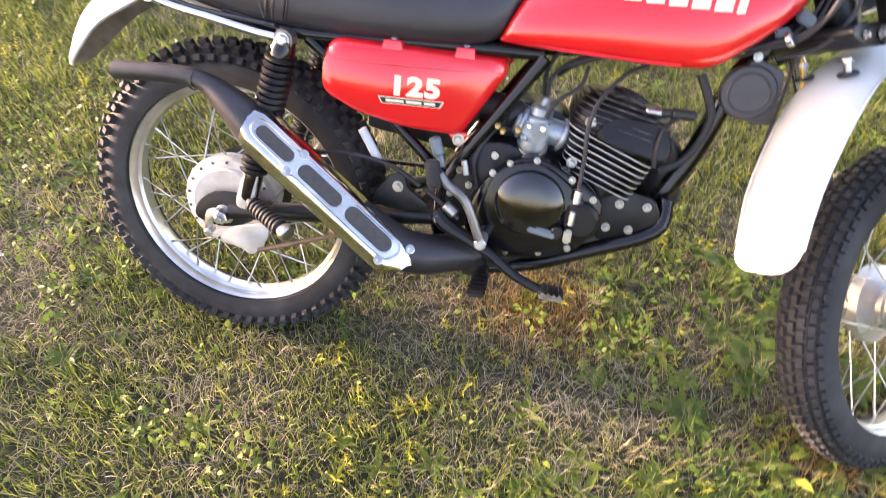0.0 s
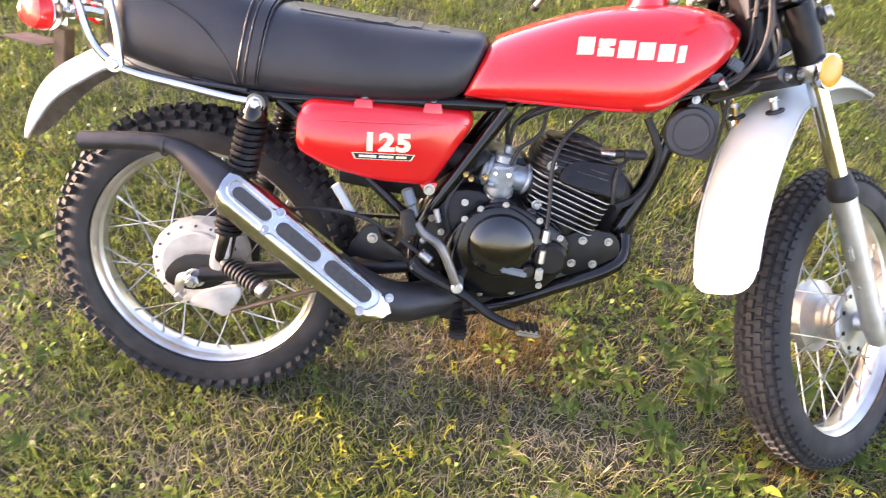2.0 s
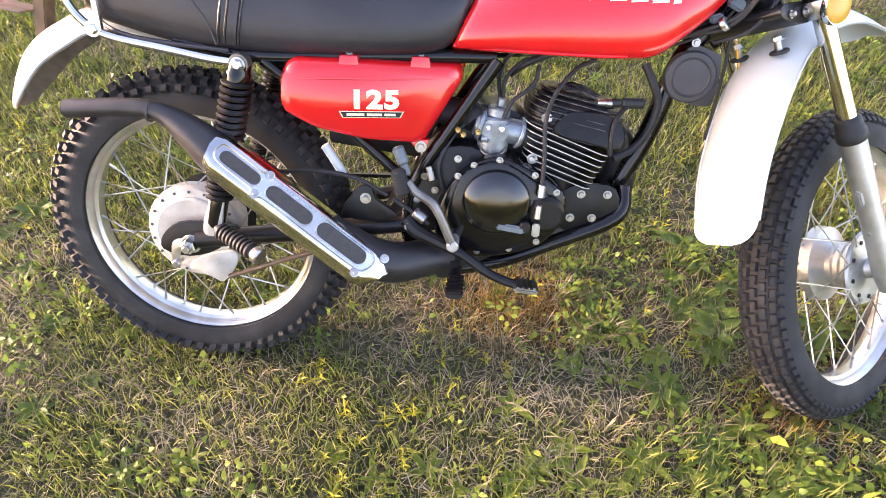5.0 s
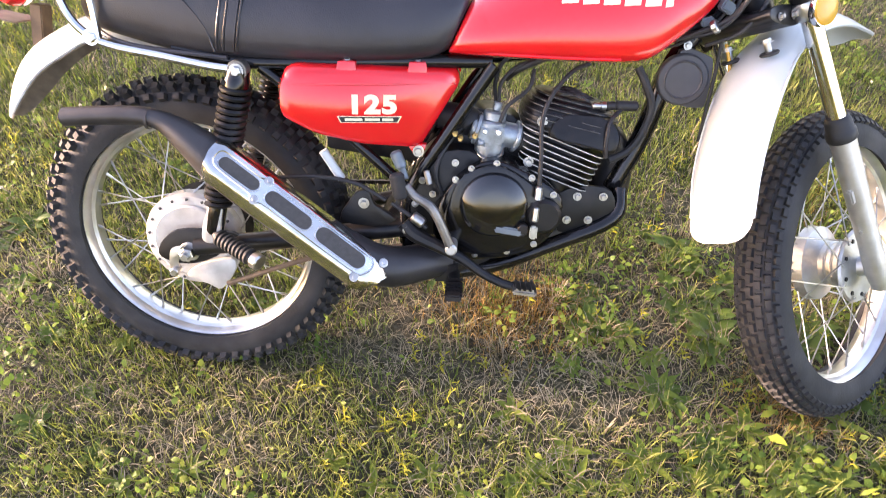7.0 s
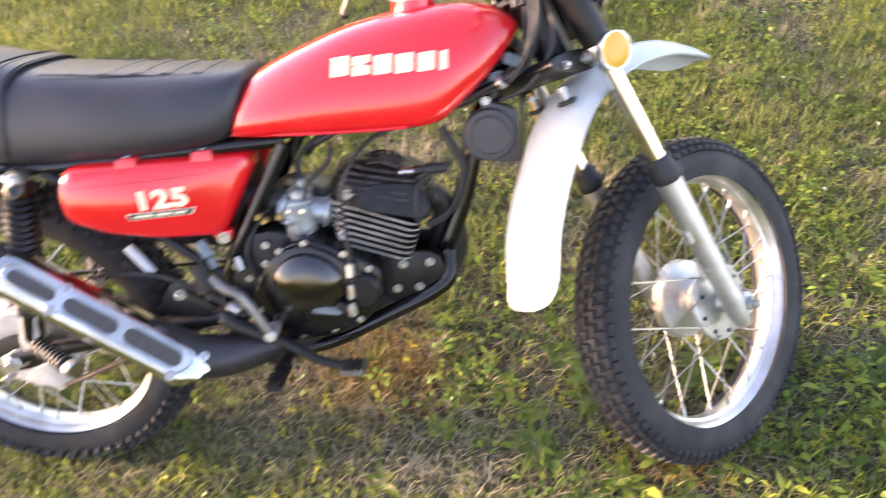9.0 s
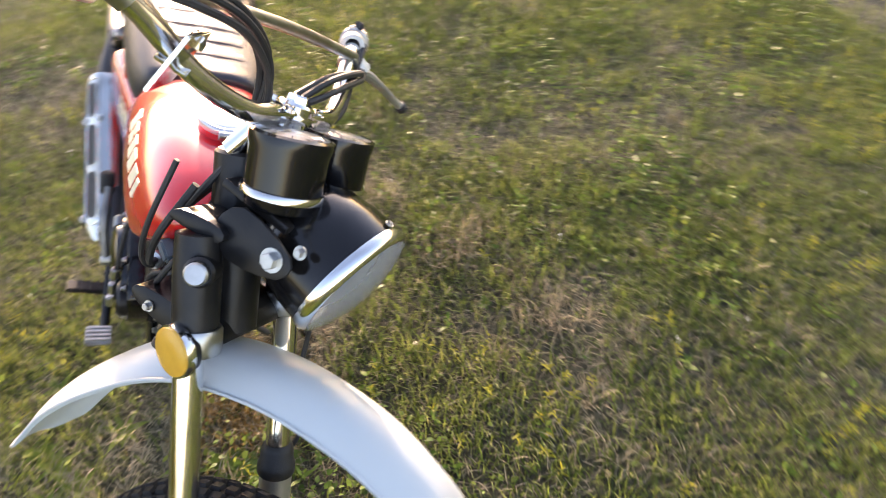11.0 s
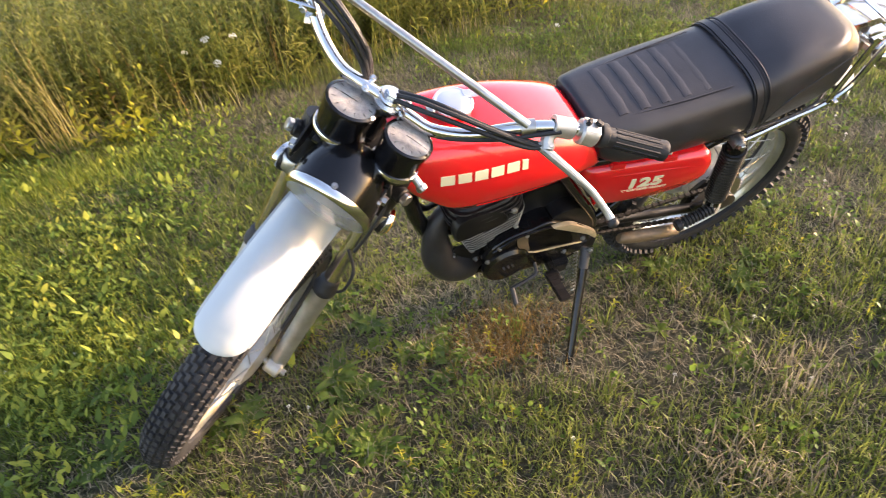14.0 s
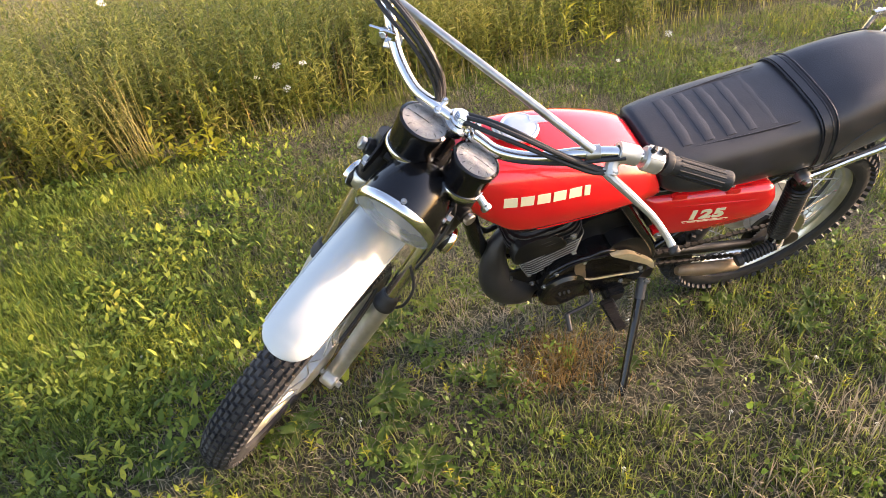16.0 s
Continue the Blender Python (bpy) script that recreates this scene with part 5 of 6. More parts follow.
for sy in SIDES:
    peg = part("footrest", merged(box((.524 if sy < 0 else .540, sy * (.178 if sy < 0 else .162), .296 if sy < 0 else .308), (.030, .084 if sy < 0 else .094, .012), pose(0, 0, 0, sy * 6, 0, 0), .003), cyl((.522, sy * .07, .292), (.522, sy * .145, .292), .012, 12, .002)), SATIN, moto, "black serrated footrest")
    for i in range(5):
        part("tooth", box((.524 if sy < 0 else .540, sy * (.146 + .016 * i if sy < 0 else .128 + .017 * i), .3025 if sy < 0 else .315), (.033, .003, .006), ID, .001), SATIN, peg)
    part("peg_bracket", box((.505, sy * .10, .30), (.05, .03, .045), ID, .006), SATIN, peg)
stand = part("side_stand", merged(tube([(.428, .100, .334), (.4586, .157, .2783), (.490, .213, .224), (.5173, .265, .174), (.545, .315, .124)], [.0125, .012, .0115, .0105, .0100], 12, 3), box((.548, .323, .121), (.055, .03, .006), pose(0, 0, 0, 22, 0, 10), .002)), BLACK, moto, "black side stand pressed into the grass")
part("stand_spring", tube([(.435 + .0006 * i + .007 * math.cos(i * 1.3), .075 + .0014 * i, .30 - .0012 * i + .007 * math.sin(i * 1.3)) for i in range(60)], .0018, 5, 1), STEELY, stand)
part("stand_bracket", box((.418, .082, .338), (.05, .02, .05), ID, .006), SATIN, stand)
part("stand_sleeve", tube([(.427, .098, .336), (.437, .1168, .3174), (.447, .1355, .299)], [.0136, .0134, .0128], 14, 2), DARKGREY, stand, "worn grey upper end of the stand")
part("stand_bolt", bolt((.424, .110, .338), .008, (0, 1, 0), .008), STEELY, stand)

# horn below the tank
horn = part("horn", lathe([(0, .0), (.030, .0), (.042, .004), (.046, .010), (.046, .020), (.043, .024), (.036, .025), (0, .024)], (.916, -.012, .672), (0, -1, 0), 40), DARKGREY, moto, "dark grey round horn on a square plate")
part("horn_ring", lathe([(.030, .0245), (.033, .0268), (.036, .0245)], (.916, -.012, .672), (0, -1, 0), 36), DARKGREY, horn)
part("horn_plate", prism(rounded([(.905, .722), (.952, .716), (.966, .70), (.966, .632), (.955, .622), (.925, .624), (.90, .64)], 3), -.030, -.008, .004), DARKGREY, horn)
part("small_bolt", bolt((.912, -.040, .732), .005, (0, -1, 0), .005), STEELY, horn)
part("tag_strip", tube([(.985, -.02, .735), (.995, -.03, .70), (1.0, -.03, .665)], .003, 6, 3), AMBER, moto, "short orange wire end")


BASE[0] = ID


# ---------------------------------------------------------------- ground
def soil():
    m = bpy.data.materials.new("thatch_and_soil")
    m.use_nodes = True
    nt = m.node_tree
    b = nt.nodes["Principled BSDF"]
    co = nt.nodes.new("ShaderNodeTexCoord")
    cols = []
    for sc, lo, hi in ((0.9, (.060, .050, .028), (.034, .038, .014)), (45, (.024, .022, .011), (.108, .100, .054))):
        n = nt.nodes.new("ShaderNodeTexNoise")
        n.inputs["Scale"].default_value, n.inputs["Detail"].default_value = sc, 8
        nt.links.new(co.outputs["Object"], n.inputs["Vector"])
        r = nt.nodes.new("ShaderNodeValToRGB")
        r.color_ramp.elements[0].position, r.color_ramp.elements[1].position = .38, .62
        r.color_ramp.elements[0].color, r.color_ramp.elements[1].color = (*lo, 1), (*hi, 1)
        nt.links.new(n.outputs[0], r.inputs[0])
        cols.append((n, r))
    mx = nt.nodes.new("ShaderNodeMix")
    mx.data_type = "RGBA"
    mx.inputs[0].default_value = .5
    nt.links.new(cols[0][1].outputs[0], mx.inputs[6])
    nt.links.new(cols[1][1].outputs[0], mx.inputs[7])
    nt.links.new(mx.outputs[2], b.inputs["Base Color"])
    b.inputs["Roughness"].default_value = .95
    bp = nt.nodes.new("ShaderNodeBump")
    bp.inputs["Distance"].default_value = .02
    nt.links.new(cols[1][0].outputs[0], bp.inputs["Height"])
    nt.links.new(bp.outputs[0], b.inputs["Normal"])
    return m


def field_mesh(name, verts, faces3, material, label, category="grass"):
    """verts (n,3), triangles (m,3) as arrays."""
    me = bpy.data.meshes.new(name)
    me.vertices.add(len(verts))
    me.vertices.foreach_set("co", np.asarray(verts, dtype=np.float32).ravel())
    me.loops.add(len(faces3) * 3)
    me.loops.foreach_set("vertex_index", np.asarray(faces3, dtype=np.int32).ravel())
    me.polygons.add(len(faces3))
    me.polygons.foreach_set("loop_start", np.arange(0, len(faces3) * 3, 3, dtype=np.int32))
    me.update(calc_edges=True)
    me.materials.append(material)
    return tagged(new(name, me), label, category, kind="stuff")


GRASS = leafy("lawn_blades", [(.040, .072, .014), (.100, .145, .026), (.19, .225, .045), (.38, .37, .12)], patch=1.3, thin=.5)
THATCH = leafy("dry_thatch", [(.12, .100, .062), (.20, .168, .105), (.31, .265, .17), (.45, .395, .27)], .75, 2.0, .25)
CLOVER = leafy("broad_leaves", [(.055, .105, .018), (.105, .18, .028), (.18, .26, .040), (.30, .32, .055)], .5, 2.2, .5)
YELLOW = leafy("yellow_weeds", [(.16, .19, .02), (.28, .30, .028), (.42, .40, .04), (.54, .46, .06)], .5, 2.0, .55)
MEADOW = leafy("meadow_leaves", [(.055, .085, .018), (.15, .175, .032), (.29, .275, .060), (.48, .40, .14)], .5, 0.9, .45)
PETAL = leafy("white_petals", [(.75, .74, .66), (.82, .81, .74)], .6, 5, .4)
RODS = leafy("goldenrod_leaves", [(.035, .065, .015), (.12, .155, .030), (.29, .295, .058), (.56, .50, .14)], .5, 1.4, .45)
# raised yellow-green that paints low sunlight into the leaves using it
SUNLIT_TINT = leafy("sunlit_tint_leaves", [(.06, .115, .022), (.16, .23, .036), (.31, .36, .052), (.58, .53, .07)], .5, 3.0, .5)
WEED = leafy("rosette_leaves", [(.06, .105, .020), (.115, .175, .03), (.20, .25, .045)], .45, 8, .4)
GOLD = leafy("golden_stems", [(.32, .25, .07), (.46, .38, .12), (.58, .50, .20)], .6, 3, .4)
# for rusty seed stems, and for sun patches painted on the lawn
ORANGE = leafy("rusty_and_sun_patch_grass", [(.19, .11, .03), (.28, .17, .045), (.35, .24, .08)], .6, 3, .4)

rng = np.random.default_rng(7)


def smooth_noise(x, y, scale, seed):
    """Cheap tileable value noise in 0..1 for placing."""
    r = np.random.default_rng(seed)
    g = r.random((64, 64))
    u, v = x * scale + 100.3, y * scale + 57.7
    i, j = np.floor(u).astype(int), np.floor(v).astype(int)
    fu, fv = u - i, v - j
    fu, fv = fu * fu * (3 - 2 * fu), fv * fv * (3 - 2 * fv)
    a, b, c, d = g[i % 64, j % 64], g[(i + 1) % 64, j % 64], g[i % 64, (j + 1) % 64], g[(i + 1) % 64, (j + 1) % 64]
    return (a * (1 - fu) + b * fu) * (1 - fv) + (c * (1 - fu) + d * fu) * fv


def bumpy(x, y):
    return 0.020 * (smooth_noise(x, y, 1.7, 3) - .5) + 0.010 * (smooth_noise(x, y, 6.0, 4) - .5)


def ground_z(x, y):
    near = np.clip(1.3 - np.hypot(x - .65, y - .1) / 6.0, 0, 1)
    return bumpy(x, y) * near * (1.0)


def blades(px, py, length, width, lean, heading, flop=0.5):
    """Tapered blades of three triangles, bent over by lean."""
    n = len(px)
    pz = ground_z(px, py) - .004
    dx, dy = np.cos(heading), np.sin(heading)
    sx, sy = -dy * width / 2, dx * width / 2
    h1, o1 = length * .55 * np.cos(lean * flop), length * .55 * np.sin(lean * flop)
    h2, o2 = h1 + length * .45 * np.cos(lean * 1.35), o1 + length * .45 * np.sin(lean * 1.35)
    v = np.empty((n, 5, 3), np.float32)
    v[:, 0] = np.stack([px - sx, py - sy, pz], 1)
    v[:, 1] = np.stack([px + sx, py + sy, pz], 1)
    v[:, 2] = np.stack([px + dx * o1 - sx * .8, py + dy * o1 - sy * .8, pz + h1], 1)
    v[:, 3] = np.stack([px + dx * o1 + sx * .8, py + dy * o1 + sy * .8, pz + h1], 1)
    v[:, 4] = np.stack([px + dx * o2, py + dy * o2, np.maximum(pz + h2, pz + .003)], 1)
    f = np.array([[0, 1, 3], [0, 3, 2], [2, 3, 4]])
    return v.reshape(-1, 3), (np.arange(n)[:, None, None] * 5 + f).reshape(-1, 3)


def leaves(px, py, pz, length, width, pitch, heading):
    """Lance-shaped leaves of four triangles, drooping to the tip."""
    n = len(px)
    dx, dy = np.cos(heading), np.sin(heading)
    ch, sh = np.cos(pitch), np.sin(pitch)
    v = np.empty((n, 6, 3), np.float32)
    base = np.stack([px, py, pz], 1)
    along = np.stack([dx * ch, dy * ch, sh], 1)
    side = np.stack([-dy, dx, np.zeros(n)], 1)
    up = np.stack([-dx * sh, -dy * sh, ch], 1)
    v[:, 0] = base
    for k, (far, half, drop) in enumerate(((.34, .5, .02), (.70, .36, -.06))):
        mid = base + along * (length * far)[:, None] + up * (length * drop)[:, None]
        v[:, 1 + 2 * k] = mid + side * (width * half)[:, None] + up * (width * .14)[:, None]
        v[:, 2 + 2 * k] = mid - side * (width * half)[:, None] - up * (width * .10)[:, None]
    v[:, 5] = base + along * length[:, None] - up * (length * .22)[:, None]
    f = np.array([[0, 1, 2], [1, 4, 2], [1, 3, 4], [3, 5, 4]])
    return v.reshape(-1, 3), (np.arange(n)[:, None, None] * 6 + f).reshape(-1, 3)


def join(parts):
    off, vs, fs = 0, [], []
    for v, f in parts:
        vs.append(v)
        fs.append(f + off)
        off += len(v)
    return np.concatenate(vs), np.concatenate(fs)


# the ground: one sheet to the horizon, finer near the motorcycle
xs = np.concatenate([[-600, -200, -60, -25, -12, -7], np.arange(-4.5, 5.6, .07), [7, 12, 25, 60, 200, 600]])
ys = np.concatenate([[-600, -200, -60, -25, -12, -7], np.arange(-4.5, 4.6, .07), [7, 12, 25, 60, 200, 600]])
gx, gy = np.meshgrid(xs, ys, indexing="ij")
gv = np.stack([gx.ravel(), gy.ravel(), ground_z(gx.ravel(), gy.ravel())], 1)
ni, nj = len(xs), len(ys)
ii, jj = np.meshgrid(np.arange(ni - 1), np.arange(nj - 1), indexing="ij")
a = (ii * nj + jj).ravel()
gf = np.concatenate([np.stack([a, a + nj, a + nj + 1], 1), np.stack([a, a + nj + 1, a + 1], 1)])
ground = field_mesh("ground", gv, gf, soil(), "dry lawn soil under patchy grass", "ground")
tagged(ground, kind="structure")
ground.data.polygons.foreach_set("use_smooth", [True] * len(ground.data.polygons))

X0, X1, Y0, Y1 = -2.3, 3.3, -2.3, 2.6


def scatter(n, x0=X0, x1=X1, y0=Y0, y1=Y1):
    return rng.uniform(x0, x1, n), rng.uniform(y0, y1, n)


def keep(px, py, d):
    m = rng.random(len(px)) < d
    return px[m], py[m]


def lawn_edge(x):
    """Where the mown lawn ends and the meadow begins."""
    return -1.98 + .12 * x


def leafy_zone(x, y):
    """Ahead of the front wheel broad leaves crowd out the grass."""
    return np.clip((x - 1.0) * .9, 0, 1) * np.clip((.5 - y) * 1.3, 0, 1) * np.clip((2.9 - x) * 1.2, .15, 1)


# green blades, thinner on the bare patches
px, py = scatter(420000)
green = smooth_noise(px, py, 2.3, 11) * .6 + smooth_noise(px, py, 7, 12) * .4
px, py = keep(px, py, np.clip((green - .26) * 2.5 + .5 * leafy_zone(px, py) + .25 * np.clip((py - .1) * 2, 0, 1) - .14 * np.clip(-py * 3, 0, 1) * np.clip((1.1 - px) * 3, 0, 1), .14, 1) * (py > lawn_edge(px) - .3))
n = len(px)
v, f = blades(px, py, rng.uniform(.020, .066, n) * (1 + .2 * leafy_zone(px, py)), rng.uniform(.0014, .0036, n) * (1 + .15 * np.clip((py - .1) * 2, 0, 1) + .5 * leafy_zone(px, py)), np.abs(rng.normal(.75, .40, n)), rng.uniform(0, 6.283, n))
field_mesh("lawn_grass", v, f, GRASS, "short patchy green lawn grass, tangled and uneven")
# dry stems lying in the lawn
px, py = scatter(300000)
dry = smooth_noise(px, py, 2.3, 11) * .6 + smooth_noise(px, py, 7, 12) * .4
px, py = keep(px, py, np.clip(1.48 - dry * 1.35, .32, 1) * (1 - .6 * leafy_zone(px, py)) * (1 - .48 * np.clip((py - .05) * 2, 0, 1)) * (py > lawn_edge(px) - .3))
n = len(px)
v, f = blades(px, py, rng.uniform(.018, .060, n), rng.uniform(.0010, .0022, n), rng.uniform(.8, 1.55, n), rng.uniform(0, 6.283, n), .85)
v[:, 2] += rng.uniform(.0, .016, n).repeat(5)
field_mesh("dry_grass", v, f, THATCH, "dry beige thatch lying among the lawn grass")
# small broad leaves in patches
px, py = scatter(110000)
cl = smooth_noise(px, py, 3.1, 21) * .5 + smooth_noise(px, py, 12, 22) * .5
px, py = keep(px, py, np.clip((cl - .55 + leafy_zone(px, py) * .12) * 6, 0.008, .95) * (py > lawn_edge(px) - .3))
n = len(px)
L_ = rng.uniform(.008, .022, n)
v, f = leaves(px, py, ground_z(px, py) + rng.uniform(.004, .036, n), L_, L_ * rng.uniform(.4, .8, n), rng.uniform(0, 1.15, n), rng.uniform(0, 6.283, n))
field_mesh("clover", v, f, CLOVER, "clover and small broad leaves in the lawn", "weeds")


# clover ahead of the front wheel, sunlight painted into its leaf colour
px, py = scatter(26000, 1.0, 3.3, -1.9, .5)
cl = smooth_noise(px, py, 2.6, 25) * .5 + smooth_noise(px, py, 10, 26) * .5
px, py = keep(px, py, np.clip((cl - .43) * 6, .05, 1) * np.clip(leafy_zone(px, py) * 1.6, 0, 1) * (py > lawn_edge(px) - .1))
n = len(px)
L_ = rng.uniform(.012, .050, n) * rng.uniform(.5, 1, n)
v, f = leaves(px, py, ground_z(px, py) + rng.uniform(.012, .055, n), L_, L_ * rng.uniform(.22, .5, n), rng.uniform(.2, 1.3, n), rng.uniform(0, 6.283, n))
field_mesh("sunny_clover", v, f, SUNLIT_TINT, "yellow-green clover with evening sunlight painted into its colour", "weeds")


# feathery yellow-green sprigs
def sprigs(n, dens, seeds, h0, h1, leaf0, leaf1, per, x0=X0, x1=X1, y0=Y0, y1=Y1, mask=None, fat0=.16, fat1=.28):
    px, py = scatter(n, x0, x1, y0, y1)
    q = smooth_noise(px, py, 2.0, seeds) * .6 + smooth_noise(px, py, 8, seeds + 1) * .4
    ok = np.clip((q - dens) * 5, 0.02, 1)
    if mask is not None:
        ok = ok * mask(px, py)
    px, py = keep(px, py, ok)
    n = len(px)
    ht = rng.uniform(h0, h1, n)
    lx, ly = rng.normal(0, .22, n), rng.normal(0, .22, n)
    gz = ground_z(px, py)
    k = np.tile(np.arange(per), n)
    i = np.repeat(np.arange(n), per)
    t = (k + .6) / per
    ln = rng.uniform(leaf0, leaf1, n * per) * (1.15 - .55 * t)
    lv = leaves(px[i] + lx[i] * ht[i] * t, py[i] + ly[i] * ht[i] * t, gz[i] + ht[i] * t, ln, ln * rng.uniform(fat0, fat1, n * per), rng.uniform(.1, .9, n * per), k * 2.4 + rng.uniform(0, 1, n * per))
    st = blades(px, py, ht * 1.02, np.full(n, .0022) * (1 + ht), np.hypot(lx, ly) * .8, np.arctan2(ly, lx), 1.0)
    return join([lv, st])


v, f = sprigs(8000, .54, 31, .03, .070, .010, .026, 10, mask=lambda x, y: (y > lawn_edge(x)) * np.minimum(1, .5 + 1.5 * leafy_zone(x, y)))
field_mesh("yellow_sprigs", v, f, YELLOW, "yellow-green feathery weeds catching the sun", "weeds")
v, f = sprigs(5200, .54, 41, .02, .06, .016, .040, 7, mask=lambda x, y: (y > lawn_edge(x)) * (.6 + .8 * leafy_zone(x, y)), fat0=.24, fat1=.42)
field_mesh("green_sprigs", v, f, CLOVER, "small green leafy weeds in the lawn", "weeds")
v, f = sprigs(110, .45, 91, .012, .03, .010, .022, 6, .3, 1.35, -.50, -.24, fat0=.28, fat1=.5)
field_mesh("leafy_patch", v, f, SUNLIT_TINT, "patch of small yellow-green leaves beside the motorcycle", "weeds")
v, f = sprigs(60, .45, 93, .015, .04, .010, .024, 7, -.9, -.35, -.1, .6, fat0=.3, fat1=.5)
field_mesh("leafy_patch", v, f, CLOVER, "patch of broad green leaves behind the rear wheel", "weeds")
# leaves before the meadow carry the sunlight in their brighter colour
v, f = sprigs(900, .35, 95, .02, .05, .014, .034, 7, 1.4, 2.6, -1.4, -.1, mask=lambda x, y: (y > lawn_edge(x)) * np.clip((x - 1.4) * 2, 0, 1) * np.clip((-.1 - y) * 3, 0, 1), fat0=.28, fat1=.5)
field_mesh("leafy_patch", v, f, SUNLIT_TINT, "yellow-green leaves painted brighter as if sunlit, between the front wheel and the meadow", "weeds")
# grass of the same zone, brightened by colour to read as sunlit
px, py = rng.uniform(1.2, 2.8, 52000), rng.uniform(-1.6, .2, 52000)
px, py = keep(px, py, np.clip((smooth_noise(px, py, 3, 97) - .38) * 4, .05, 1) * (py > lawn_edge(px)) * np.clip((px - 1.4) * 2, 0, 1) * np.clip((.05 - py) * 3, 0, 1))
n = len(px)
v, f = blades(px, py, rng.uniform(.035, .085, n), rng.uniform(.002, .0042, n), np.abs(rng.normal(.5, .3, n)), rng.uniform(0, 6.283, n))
field_mesh("sunlit_grass", v, f, SUNLIT_TINT, "yellow-green grass tufts painted brighter as if sunlit, before the meadow")
# orange blades paint warm sun patches under the engine and by the front wheel
px, py = np.concatenate([rng.normal(.68, .09, 2200), rng.normal(1.42, .09, 900), rng.normal(1.27, .07, 700)]), np.concatenate([rng.normal(.17, .07, 2200), rng.normal(.62, .10, 900), rng.normal(-.06, .05, 700)])
n = len(px)
v, f = blades(px, py, rng.uniform(.02, .055, n), rng.uniform(.001, .0022, n), np.abs(rng.normal(.7, .4, n)), rng.uniform(0, 6.283, n))
field_mesh("rusty_tuft", v, f, ORANGE, "orange grass painted as warm sun patches by the engine and front wheel")
# pale tufts of longer grass left of the motorcycle
px = np.concatenate([rng.normal(x, .05, 110) for x in (.33, .42, .10, .70, 1.30)])
py = np.concatenate([rng.normal(y, .05, 110) for y in (.84, .76, .62, .92, .78)])
n = len(px)
v, f = blades(px, py, rng.uniform(.05, .12, n), rng.uniform(.0018, .0036, n), np.abs(rng.normal(.75, .35, n)), rng.uniform(0, 6.283, n))
field_mesh("pale_tufts", v, f, THATCH, "pale tufts of longer half-dry grass")
# tufts where the grass grows longer, each spreading from its root
for count, mat, name, label in ((420, GRASS, "grass_tufts", "tufts of longer green grass spreading from their roots"), (170, THATCH, "straw_tufts", "tufts of half-dry grass spreading from their roots")):
    cx, cy = scatter(count, -1.6, 2.6, -1.6, 2.0)
    cx, cy = keep(cx, cy, (cy > lawn_edge(cx)) * np.clip(.35 + .65 * np.clip((cy + .1) * 3, 0, 1), 0, 1))
    per = 30
    px, py = np.repeat(cx, per), np.repeat(cy, per)
    n = len(px)
    ang, far = rng.uniform(0, 6.283, n), rng.random(n) ** .7
    px, py = px + np.cos(ang) * far * .034, py + np.sin(ang) * far * .034
    v, f = blades(px, py, rng.uniform(.035, .085, n), rng.uniform(.0014, .0028, n), .25 + far * rng.uniform(.4, 1.0, n), ang + rng.normal(0, .5, n))
    field_mesh(name, v, f, mat, label)
# coarser lawn further out
px, py = rng.uniform(-9, 13, 230000), rng.uniform(-3, 13, 230000)
px, py = keep(px, py, np.clip(1.5 - np.hypot(px - 1.5, py - 1.0) / 6, .26, 1))
out = ((px < X0) | (px > X1) | (py > Y1)) & (py > lawn_edge(px) - .3)
px, py = px[out], py[out]
n = len(px)
far = np.clip(np.hypot(px - 1.5, py - 1.0) / 4, 1, 3)
v, f = blades(px, py, rng.uniform(.04, .10, n) * far ** .5, rng.uniform(.004, .010, n) * far, np.abs(rng.normal(.9, .4, n)), rng.uniform(0, 6.283, n))
field_mesh("far_lawn", v, f, GRASS, "lawn grass further off")
px, py = rng.uniform(-9, 13, 70000), rng.uniform(-3, 13, 70000)
out = ((px < X0) | (px > X1) | (py > Y1)) & (py > lawn_edge(px) - .3)
px, py = keep(px[out], py[out], np.clip(1.3 - 1.7 * smooth_noise(px[out], py[out], 1.1, 15), .04, 1))
n = len(px)
v, f = blades(px, py, rng.uniform(.03, .07, n), rng.uniform(.003, .008, n), rng.uniform(.8, 1.5, n), rng.uniform(0, 6.283, n), .85)
field_mesh("far_dry_grass", v, f, THATCH, "dry beige streaks in the lawn further off")

# the uncut meadow
MX0, MX1, MY0 = -4.6, 5.2, -5.6
mask = lambda x, y: (y < lawn_edge(x) + .12 * (smooth_noise(x, y, 3, 51) - .5))
px, py = rng.uniform(MX0, MX1, 60000), rng.uniform(MY0, -.3, 60000)
px, py = keep(px, py, mask(px, py) * np.clip(.35 + smooth_noise(px, py, 1.3, 52), 0, 1) * np.clip(1.25 + (py + 2) * .18, .25, 1))
n = len(px)
edge = np.clip((lawn_edge(px) - py) / .6, .25, 1)
v, f = blades(px, py, rng.uniform(.18, .60, n) * edge, rng.uniform(.002, .0048, n), np.abs(rng.normal(.35, .25, n)), rng.normal(.3, 1.4, n), .6)
field_mesh("meadow_grass", v, f, MEADOW, "tall uncut meadow grass gone yellow-green")
px, py = rng.uniform(MX0, MX1, 32000), rng.uniform(MY0, -.3, 32000)
px, py = keep(px, py, mask(px, py) * np.clip(.15 + smooth_noise(px, py, 1.6, 57), 0, 1))
n = len(px)
edge = np.clip((lawn_edge(px) - py) / .6, .25, 1)
